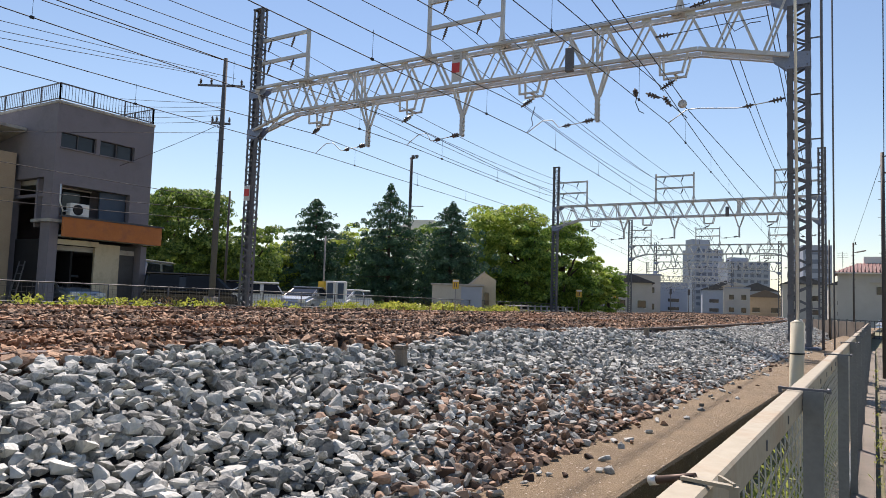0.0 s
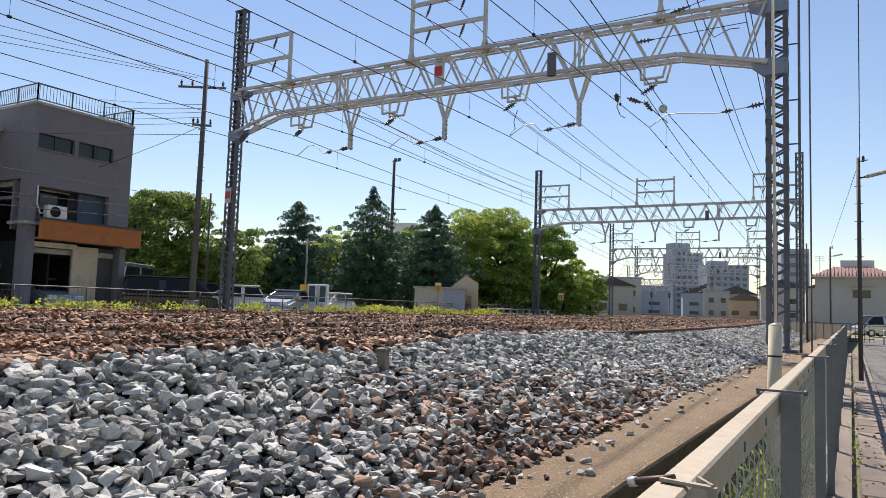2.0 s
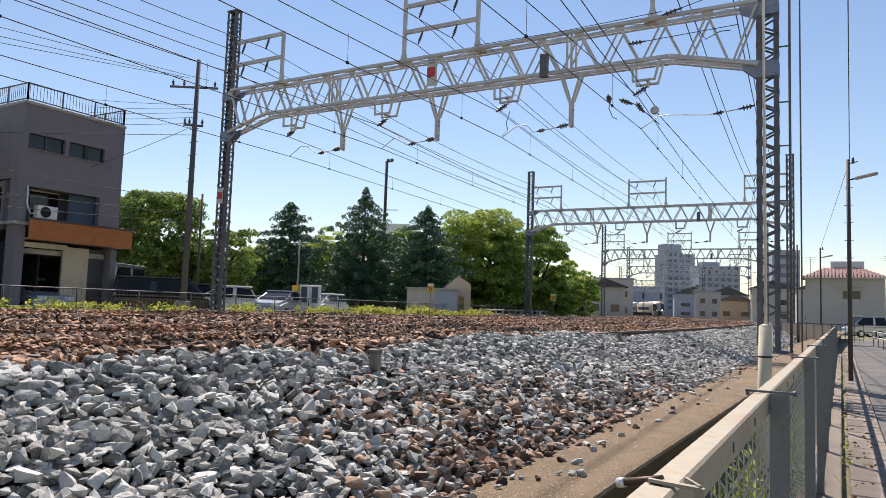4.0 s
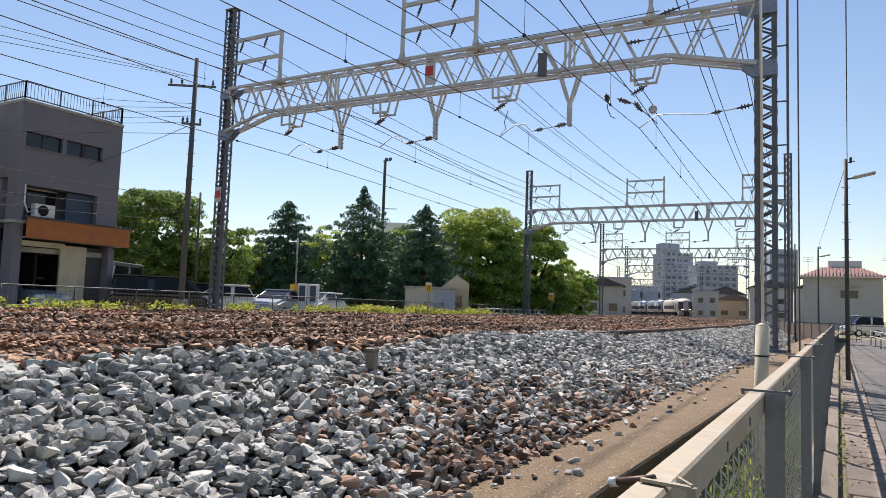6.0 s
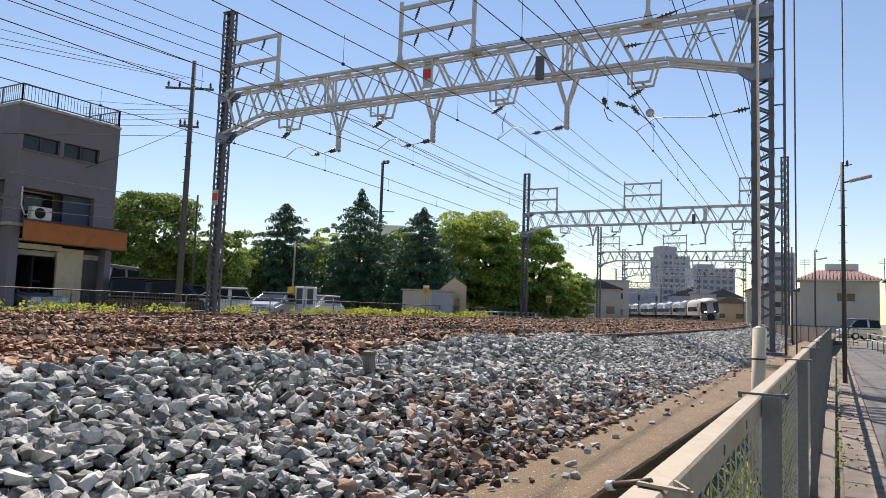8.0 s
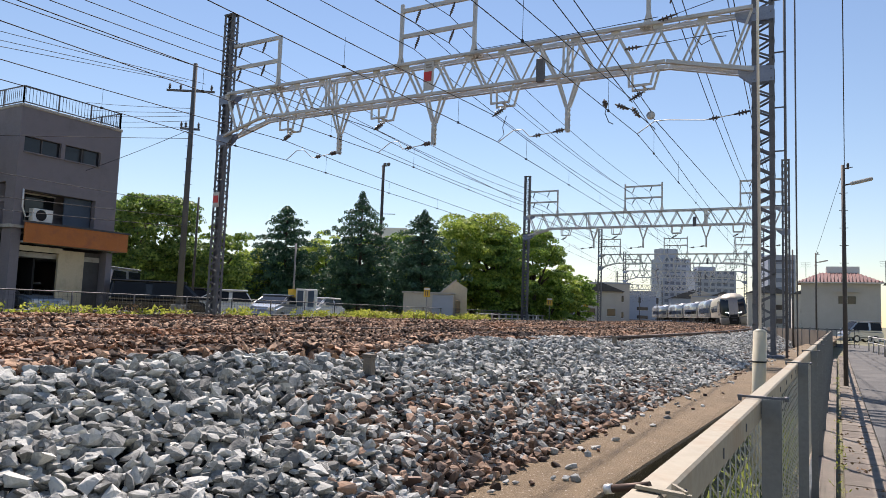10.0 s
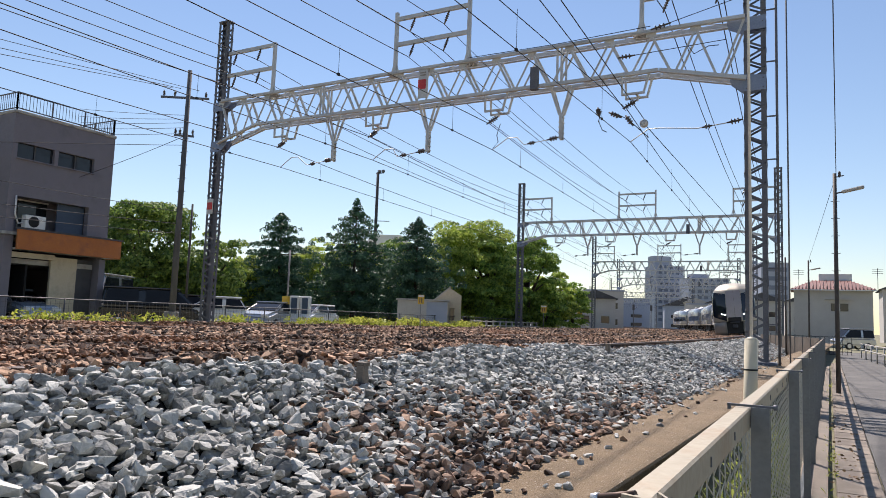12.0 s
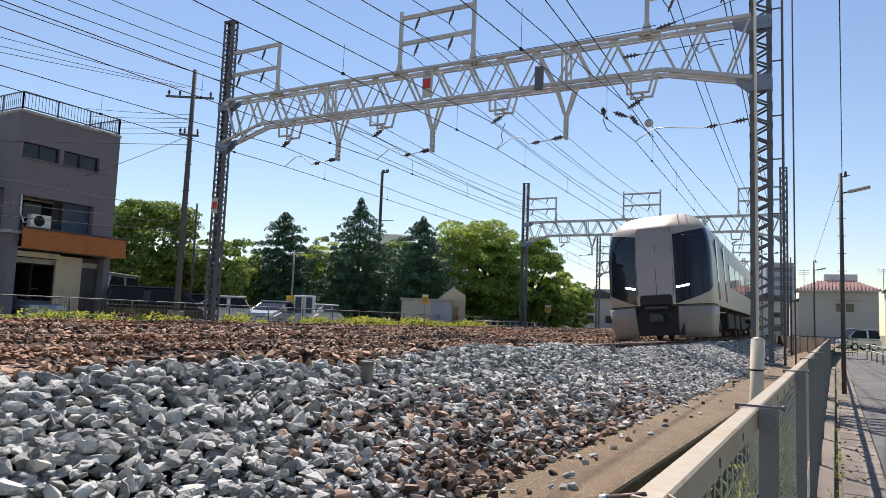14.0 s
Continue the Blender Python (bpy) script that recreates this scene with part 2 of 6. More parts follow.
def stone_templates(n, seed, flat=0.62, lo=8, hi=11):
    """Broken stones: hulls of a few points, as vertex and face arrays."""
    rng = random.Random(seed)
    out = []
    for _ in range(n):
        bm = bmesh.new()
        k = rng.randint(lo, hi)
        ax = (1.0, rng.uniform(0.62, 0.9), rng.uniform(flat - 0.17, flat + 0.1))
        for _ in range(k):
            v = Vector((rng.gauss(0, 1), rng.gauss(0, 1), rng.gauss(0, 1))).normalized()
            e = 1.0 / max(abs(v.x), abs(v.y), abs(v.z)) ** 0.62
            bm.verts.new((v.x * ax[0] * e * 0.5, v.y * ax[1] * e * 0.5, v.z * ax[2] * e * 0.5))
        r = bmesh.ops.convex_hull(bm, input=bm.verts)
        bmesh.ops.delete(bm, geom=[g for g in r["geom_interior"] if isinstance(g, bmesh.types.BMVert)], context="VERTS")
        bm.verts.index_update()
        out.append((np.array([v.co[:] for v in bm.verts]), np.array([[v.index for v in f.verts] for f in bm.faces])))
        bm.free()
    return out


STONES = stone_templates(30, 5, 0.44, 9, 12)
STONES_FINE = stone_templates(60, 8, 0.52, 11, 16)


def scatter(name, spots, material, seed, label, category, tilt=0.19, shapes=STONES_FINE):
    """Many broken stones as one mesh; spots are (x, y, z, size)."""
    rng = np.random.default_rng(seed)
    spots = np.array(spots)
    which = rng.integers(0, len(shapes), len(spots))
    V, F, base = [], [], 0
    for k, (tv, tf) in enumerate(shapes):
        sp = spots[which == k]
        m = len(sp)
        if not m:
            continue
        q = rng.normal(size=(m, 4))
        q[:, 1:3] *= tilt
        q /= np.linalg.norm(q, axis=1)[:, None]
        w, x, y, z = q.T
        Rm = np.stack([1 - 2 * (y * y + z * z), 2 * (x * y - z * w), 2 * (x * z + y * w), 2 * (x * y + z * w), 1 - 2 * (x * x + z * z), 2 * (y * z - x * w), 2 * (x * z - y * w), 2 * (y * z + x * w), 1 - 2 * (x * x + y * y)], 1).reshape(m, 3, 3)
        pts = np.einsum("mij,vj->mvi", Rm, tv) * sp[:, None, 3:4] + sp[:, None, :3]
        V.append(pts.reshape(-1, 3))
        F.append((tf[None] + (base + np.arange(m) * len(tv))[:, None, None]).reshape(-1, 3))
        base += m * len(tv)
    V, F = np.concatenate(V), np.concatenate(F)
    me = bpy.data.meshes.new(name)
    me.vertices.add(len(V))
    me.vertices.foreach_set("co", V.ravel())
    me.loops.add(len(F) * 3)
    me.loops.foreach_set("vertex_index", F.ravel().astype(np.int32))
    me.polygons.add(len(F))
    me.polygons.foreach_set("loop_start", np.arange(0, len(F) * 3, 3, dtype=np.int32))
    me.update(calc_edges=True)
    me.shade_flat()
    me.materials.append(material)
    return tagged(new(name, me), label, category, kind="stuff")


def ballast():
    rng = random.Random(11)
    grey, brown, mixed = [], [], []

    def put(x, s, size):
        p = TS(x, s, bed_z(x, s) + (rng.uniform(-0.025, 0.04) if x < -3.3 else rng.uniform(-0.03, 0.032)))
        # rusty stones show through at the foot of the near slope
        n = noise.noise(Vector((x * 1.1, s * 0.45, 3.0)))
        foot = max(0.0, min(1.0, (x + 2.02 + n * 0.5) / 0.35)) * max(0.0, min(1.0, (s + 16.0) / 0.8)) * max(0.12, min(1.0, (-9.0 - s) / 4.0))
        if x < (-2.72 if s < -11 else -3.5) + 0.25 * n:
            brown.append((*p, size))
        elif rng.random() < foot * 0.8:
            mixed.append((*p, size))
        else:
            grey.append((*p, size))

    # near shoulder, finest first
    for _ in range(29000):
        put(rng.uniform(-3.45, -1.42), rng.uniform(-20.5, -9), rng.triangular(0.035, 0.105, 0.052))
    for _ in range(21000):
        put(rng.uniform(-3.45, -1.4), rng.uniform(-9, 4), rng.triangular(0.04, 0.11, 0.06))
    for _ in range(12000):
        put(rng.uniform(-3.45, -1.4), rng.uniform(4, 24), rng.triangular(0.05, 0.12, 0.075))
    for _ in range(5000):
        put(rng.uniform(-3.45, -1.3), rng.uniform(24, 75), rng.triangular(0.1, 0.17, 0.12))
    # strays on the path
    for _ in range(260):
        x = -1.42 + abs(rng.gauss(0, 0.15))
        if x < -0.95:
            p = TS(x, rng.uniform(-17, 10), 0.575)
            (grey if rng.random() < 0.6 else mixed).append((*p, rng.uniform(0.025, 0.07)))
    # beds of the four tracks
    for _ in range(34000):
        put(rng.uniform(-8.4, -3.3), rng.uniform(-18, 6), rng.triangular(0.045, 0.11, 0.068))
    for _ in range(34000):
        put(rng.uniform(-18.5, -8.4), rng.uniform(-16, 8), rng.triangular(0.06, 0.16, 0.095))
    for _ in range(16000):
        put(rng.uniform(-18.5, -3.3), rng.uniform(6, 40), rng.triangular(0.08, 0.15, 0.1))
    for _ in range(7000):
        put(rng.uniform(-18.5, -3.3), rng.uniform(40, 110), rng.triangular(0.12, 0.22, 0.16))
    scatter("grey_ballast_stones", grey, M_STONE_GREY, 1, "fresh light-grey broken ballast stones heaped on the shoulder", "ballast")
    scatter("rusty_ballast_stones", brown, M_STONE_BROWN, 2, "rust-brown ballast stones between the rails", "ballast", 0.24, STONES)
    scatter("mixed_ballast_stones", mixed, M_STONE_MIX, 3, "older brown stones among the grey at the slope foot", "ballast")


ballast()


# ---- rails ----
def rails():
    prof = [(-0.036, 0.0), (0.036, 0.0), (0.036, -0.035), (0.009, -0.05), (0.009, -0.125), (0.065, -0.14), (0.065, -0.153), (-0.065, -0.153), (-0.065, -0.14), (-0.009, -0.125), (-0.009, -0.05), (-0.036, -0.035)]
    ss = frange(-26, 60, 44) + frange(66, 330, 45)
    for c in TRACKS:
        for side in (-1, 1):
            bm = bmesh.new()
            rings = []
            for s in ss:
                x0 = c + side * 0.5335
                z0 = 0.955 + side * 0.042
                rings.append([bm.verts.new(T(x0 + px, s, z0 + pz)) for px, pz in prof])
            for a, b in zip(rings, rings[1:]):
                for j in range(len(prof)):
                    f = bm.faces.new((a[j], a[(j + 1) % len(prof)], b[(j + 1) % len(prof)], b[j]))
                    f.material_index = 1 if j == 0 else 0
            ob = part("rail", bm, [M_RAIL, M_RAILTOP])
            tagged(ob, "rust-brown steel running rail with a worn head", "rail", group="running rails")


rails()


# ---- overhead line portals ----
XL, XR = -19.47, -1.47
ZB, ZT, ZJ, ZTOP = 7.83, 8.89, 7.29, 12.05
HL, HR = -17.5, -3.72


def lattice_leg(x, base):
    bm = bmesh.new()
    w, d = 0.235, 0.125
    for sx in (-1, 1):
        for sy in (-1, 1):
            a, b = Vector((x + sx * w, sy * d, base)), Vector((x + sx * w, sy * d, ZTOP))
            bar(bm, a - Vector((sx * 0.05, 0, 0)), b - Vector((sx * 0.05, 0, 0)), 0.012, 0.10, up=(1, 0, 0))
            bar(bm, a - Vector((0, sy * 0.04, 0)), b - Vector((0, sy * 0.04, 0)), 0.08, 0.012, up=(1, 0, 0))
    z, k = base + 0.1, 0
    while z < ZTOP - 0.3:
        for sy in (-1, 1):
            s = 1 if k % 2 else -1
            bar(bm, (x - s * w, sy * (d + 0.008), z), (x + s * w, sy * (d + 0.008), z + 0.235), 0.012, 0.05, up=(0, 0, 1))
        for sx in (-1, 1):
            s = 1 if k % 2 else -1
            bar(bm, (x + sx * (w + 0.008), -s * d, z), (x + sx * (w + 0.008), s * d, z + 0.235), 0.012, 0.045, up=(0, 0, 1))
        z += 0.235
        k += 1
    for zz in (ZTOP - 0.03, base + 0.02):
        boxm(bm, (x, 0, zz), (2 * w + 0.04, 2 * d + 0.04, 0.05))
    # bolt heads on the corner posts
    z = base + 0.3
    while z < ZTOP:
        for sx in (-1, 1):
            boxm(bm, (x + sx * (w - 0.05), -d - 0.012, z), (0.028, 0.02, 0.028))
        z += 0.235
    return bm


def insulator(bm, a, b, r=0.07, n=4):
    a, b = Vector(a), Vector(b)
    d = b - a
    q = d.to_track_quat("Z", "Y").to_matrix().to_4x4()
    q.translation = a
    L = d.length
    prof = [(0.02, 0)]
    for i in range(n):
        z = L * (0.2 + 0.6 * (i + 0.2) / n)
        prof += [(0.028, z - 0.01), (r, z), (r * 0.9, z + 0.02), (0.028, z + 0.03)]
    prof += [(0.02, L)]
    lathe(bm, prof, 8, q)


CONTACT = ((-4.46, 6.12, -1.70), (-8.42, 6.25, -6.36), (-12.6, 6.28, -10.59), (-16.42, 6.33, -14.17))


def portal():
    p = thing("catenary_portal", "galvanised steel lattice portal spanning four tracks", "portal", group="overhead line portals")
    for x, base in ((XL, 0.45), (XR, 0.5)):
        leg = part("leg", lattice_leg(x, base), M_STEEL_DARK, p, "dark weathered lattice leg")
        bm = bmesh.new()
        boxm(bm, (x, 0, base - 0.05), (0.85, 0.75, 0.35), bevel=0.03)
        part("footing", bm, M_STEEL_DARK, leg, "dark stained footing block")
        sx = 1 if x < -10 else -1
        for z0, z1, out in ((ZT - 0.28, ZT + 0.05, 0.62), (ZJ - 0.2, ZJ + 0.16, 0.55)):
            for sy in (-1, 1):
                bm = bmesh.new()
                up = 1 if z0 > ZB else -1
                o = [(x - sx * 0.25, z0), (x + sx * 0.25, z0), (x + sx * out, ZT - 0.1 if up > 0 else ZJ + 0.06), (x + sx * out, ZT + 0.05 if up > 0 else ZJ + 0.16 + 0.1), (x - sx * 0.25, z1)]
                prism(bm, o, sy * 0.135 - 0.006, sy * 0.135 + 0.006)
                part("gusset_plate", bm, M_GUSSET, leg, "blue-grey gusset plate")
    d = 0.2
    for sy in (-d, d):
        bm = bmesh.new()
        angle(bm, (XL + 0.2, sy, ZT), (XR - 0.2, sy, ZT), 0.105, 0.014, flip=1 if sy > 0 else -1)
        part("top_chord", bm, M_STEEL, p)
        bm = bmesh.new()
        for a, b in (((XL + 0.2, ZJ + 0.05), (HL, ZB)), ((HL, ZB), (HR, ZB)), ((HR, ZB), (XR - 0.2, ZJ + 0.05))):
            angle(bm, (a[0], sy, a[1]), (b[0], sy, b[1]), 0.105, 0.014, flip=1 if sy > 0 else -1)
        part("bottom_chord", bm, M_STEEL, p)

    def zbot(x):
        if x < HL:
            return ZJ + (ZB - ZJ) * (x - XL) / (HL - XL)
        if x > HR:
            return ZJ + (ZB - ZJ) * (XR - x) / (XR - HR)
        return ZB

    nn = 16
    for i in range(nn):
        x0, x1 = XL + 0.25 + i * (17.5 / nn), XL + 0.25 + (i + 1) * (17.5 / nn)
        xm = (x0 + x1) / 2
        for sy in (-d, d):
            for a, b in (((x0, ZT), (xm, zbot(xm))), ((xm, zbot(xm)), (x1, ZT))):
                bm = bmesh.new()
                angle(bm, (a[0], sy, a[1]), (b[0], sy, b[1]), 0.055, 0.009, up=(0, 1, 0))
                part("brace", bm, M_STEEL, p)
        for nx, nz in ((x0, ZT - 0.04), (xm, zbot(xm) + 0.04)):
            bm = bmesh.new()
            boxm(bm, (nx, -d - 0.012, nz), (0.26, 0.012, 0.13), bevel=0.004)
            part("node_plate", bm, M_STEEL, p)
        bm = bmesh.new()
        s = 1 if i % 2 else -1
        bar(bm, (x0, -s * d, ZT + 0.03), (x1, s * d, ZT + 0.03), 0.04, 0.008)
        part("lacing_bar", bm, M_STEEL, p)
        bm = bmesh.new()
        bar(bm, (x0, -s * d, zbot(x0)), (x1, s * d, zbot(x1)), 0.04, 0.008)
        part("lacing_bar", bm, M_STEEL, p)
    for x in (-6.38, -14.6):
        bm = bmesh.new()
        for sy in (-d, d):
            bar(bm, (x - 0.06, sy, ZB), (x - 0.06, sy, ZT), 0.05, 0.05)
            bar(bm, (x + 0.06, sy, ZB), (x + 0.06, sy, ZT), 0.05, 0.05)
        part("splice_post", bm, M_STEEL, p)
    bm = bmesh.new()
    boxm(bm, (-7.08, -0.26, 8.1), (0.22, 0.14, 0.66), bevel=0.01)
    part("relay_box", bm, M_STEEL_DARK, p, "dark relay box")
    # frames above the beam that carry the feeders
    for xs, xb, top in (((-11.9, -9.31), (-11.9, -9.31), 11.0), ((-17.0,), (XL, -17.0), 10.85), ((-4.2,), (-4.2, XR), 10.85)):
        bm = bmesh.new()
        for x in xs:
            bar(bm, (x, 0, ZT), (x, 0, top), 0.10, 0.10)
            bar(bm, (x - 0.16, 0, ZT), (x - 0.02, 0, ZT + 0.5), 0.04, 0.04)
            bar(bm, (x + 0.16, 0, ZT), (x + 0.02, 0, ZT + 0.5), 0.04, 0.04)
            boxm(bm, (x, 0, ZT + 0.08), (0.45, 0.45, 0.04))
        for z in (9.94, 10.78):
            bar(bm, (xb[0], 0, z), (xb[1], 0, z), 0.09, 0.12)
        part("feeder_frame", bm, M_STEEL, p)
        for z in (9.94, 10.78):
            for k in (0.25, 0.72):
                bm = bmesh.new()
                x = xb[0] + (xb[1] - xb[0]) * k
                insulator(bm, (x + 0.02, 0, z - 0.05), (x - 0.14, 0, z - 0.45), 0.05, 4)
                part("feeder_insulator", bm, M_INSUL, p, "brown string insulator")
    # drop posts with steady arms
    for cx, cz, ax in CONTACT:
        if ax < -2:
            for sy in (-0.12, 0.12):
                for sx in (-1, 1):
                    bm = bmesh.new()
                    bar(bm, (ax + sx * 0.29, sy, ZB), (ax + sx * 0.04, sy * 0.5, 7.05), 0.07, 0.03, up=(0, 1, 0))
                    part("drop_strut", bm, M_STEEL, p)
                bm = bmesh.new()
                bar(bm, (ax, sy * 0.5, 7.1), (ax, sy * 0.5, 6.36), 0.09, 0.03, up=(0, 1, 0))
                part("drop_post", bm, M_STEEL, p)
            for k in range(5):
                bx("batten", (ax, 0, 6.42 + k * 0.14), (0.12, 0.16, 0.03), M_STEEL, p)
        az = 6.42
        bm = bmesh.new()
        insulator(bm, (ax - 0.06, 0, az + 0.02), (ax - 0.42, 0, az - 0.03), 0.075, 3)
        part("steady_insulator", bm, M_INSUL, p, "brown porcelain insulator")
        bm = bmesh.new()
        insulator(bm, (ax - 0.75, 0, az - 0.06), (ax - 1.0, 0, az - 0.09), 0.065, 2)
        part("steady_insulator", bm, M_INSUL, p, "brown porcelain insulator")
        bm = bmesh.new()
        xe = cx
        q = [(ax - 0.4, 0, az - 0.03), (ax - 1.1, 0, az - 0.1), (xe + 0.75, 0, cz + 0.30), (xe + 0.45, 0, cz + 0.30), (xe + 0.2, 0, cz + 0.14), (xe, 0, cz + 0.01)]
        tube(bm, q, 0.014, 5)
        part("steady_arm", bm, M_STEEL, p)
        # bracket and suspension insulator for the messenger wire
        hx = cx + 0.12
        hangs = [((hx + 0.05, -0.2, 7.35), (hx + 0.05, 0.2, 7.35), 0.05), ((hx + 0.05, 0, 7.35), (hx + 0.05, 0, 7.2), 0.04)]
        for sy in (-0.2, 0.2):
            hangs += [((hx - 0.32, sy, ZB), (hx - 0.3, sy, 7.35), 0.05), ((hx + 0.38, sy, ZB), (hx + 0.25, sy, 7.35), 0.05), ((hx - 0.32, sy, 7.35), (hx + 0.28, sy, 7.35), 0.06)]
        for q0, q1, wd in hangs:
            bm = bmesh.new()
            bar(bm, q0, q1, wd, 0.05)
            part("hanger_bar", bm, M_STEEL, p)
        bm = bmesh.new()
        insulator(bm, (hx + 0.05, 0, 7.24), (cx - 0.22, 0, 7.03), 0.08, 4)
        part("suspension_insulator", bm, M_INSUL, p, "brown string insulator")
    return p


def portal_extras(p):
    """What only the nearest portal carries: signs, a relay box and the cable pipes on its leg."""
    bm = bmesh.new()
    boxm(bm, (-10.69, -0.26, 8.45), (0.34, 0.03, 0.92), bevel=0.006)
    sign = part("sign_plate", bm, M_STEEL, p, "pale metal sign plate")
    bm = bmesh.new()
    boxm(bm, (-10.72, -0.281, 8.42), (0.27, 0.008, 0.30))
    part("red_panel", bm, M_RED, sign, "red warning panel")
    for z in (8.70, 8.78):
        bm = bmesh.new()
        boxm(bm, (-10.69, -0.281, z), (0.2, 0.008, 0.045))
        part("text_bar", bm, M_TGREY, sign)
    bm = bmesh.new()
    boxm(bm, (XL - 0.05, -0.16, 5.08), (0.3, 0.02, 0.55), bevel=0.005)
    tag = part("leg_sign", bm, M_STEEL, p, "pale sign on the leg")
    bm = bmesh.new()
    boxm(bm, (XL - 0.05, -0.175, 5.1), (0.24, 0.008, 0.26))
    part("red_panel", bm, M_RED, tag, "red warning panel")
    # tensioner disc and jumper loops by the right-hand span
    bm = bmesh.new()
    lathe(bm, [(0.03, -0.02), (0.11, -0.02), (0.11, 0.02), (0.03, 0.02)], 16, Matrix.Translation((-4.12, 0, 6.58)) @ Matrix.Rotation(radians(90), 4, "X"))
    part("pulley_disc", bm, M_STEEL, p, "pale round pulley disc")
    for pts in ([(-5.25, 0, 7.05), (-5.35, 0.1, 6.8), (-5.25, 0.1, 6.55), (-5.1, 0, 6.45)], [(-4.9, 0, 6.95), (-4.55, 0, 6.75), (-4.3, 0, 6.5), (-4.0, 0, 6.2)], [(-9.3, 0.1, 8.9), (-9.0, 0.1, 9.05), (-8.7, 0, 8.8)], [(-3.1, 0, 8.6), (-2.9, 0.1, 8.3), (-2.55, 0.1, 8.45), (-2.3, 0, 8.4)], [(-8.2, 0, 7.0), (-8.35, 0.1, 6.7), (-8.3, 0.1, 6.5), (-8.42, 0, 6.3)]):
        bm = bmesh.new()
        tube(bm, pts, 0.012, 5)
        part("jumper_wire", bm, M_WIRE, p)
    for a, b in (((-5.35, 0, 7.15), (-5.3, 0, 6.9)), ((-5.05, 0, 6.98), (-4.7, 0, 6.8)), ((-4.6, 0, 6.85), (-4.4, 0, 6.55)), ((-3.9, -0.3, 8.95), (-3.4, -0.3, 9.05)), ((-4.75, -0.24, 8.35), (-4.3, -0.24, 8.36))):
        bm = bmesh.new()
        insulator(bm, a, b, 0.07, 3)
        part("strain_insulator", bm, M_INSUL, p, "dark strain insulator")
    for pts in ([(-9.2, -0.3, 9.0), (-6.5, -0.3, 8.98), (-3.9, -0.3, 9.05)], [(-3.4, -0.3, 9.06), (-1.6, -0.3, 9.45)], [(-4.3, -0.24, 8.36), (-2.1, -0.24, 8.42)]):
        bm = bmesh.new()
        tube(bm, pts, 0.01, 5)
        part("span_wire", bm, M_WIRE, p)
    for x in (-1.0, -0.78):
        bm = bmesh.new()
        tube(bm, [(x, 0, 0.5), (x, 0, 13.0)], 0.03 if x < -0.9 else 0.018, 8)
        part("cable_pipe", bm, M_STEEL_DARK, p, "grey cable pipe clamped beside the leg")
    for z in (1.5, 2.8, 4.1, 5.4, 6.45, 7.8, 9.1):
        bm = bmesh.new()
        bar(bm, (XR + 0.2, 0, z), (-0.97, 0, z), 0.03, 0.03)
        part("pipe_bracket", bm, M_STEEL_DARK, p)


M_RED = mat("red_enamel", (0.50, 0.03, 0.03), (0.62, 0.05, 0.045), 0.4, scale=5)
M_TGREY = mat("train_skirt_grey", (0.25, 0.225, 0.19), (0.33, 0.30, 0.255), 0.4, scale=2)
PORTALS = (0, 33, 68, 99, 150, 190, 235)
SHIFT = {99: 1.5, 150: 2.5, 190: 3.0, 235: 3.0}


def portals():
    p = portal()
    p.matrix_basis = at_line(0, 0)
    for s in PORTALS[1:]:
        mid = T(-10.47, s)
        copy_thing(p, Matrix.Translation((mid.x + SHIFT.get(s, 0.0), mid.y, 0)) @ Matrix.Rotation(0.15 * s / RADIUS, 4, "Z") @ Matrix.Translation((10.47, 0, 0)))
    portal_extras(p)
    return p


P1 = portals()


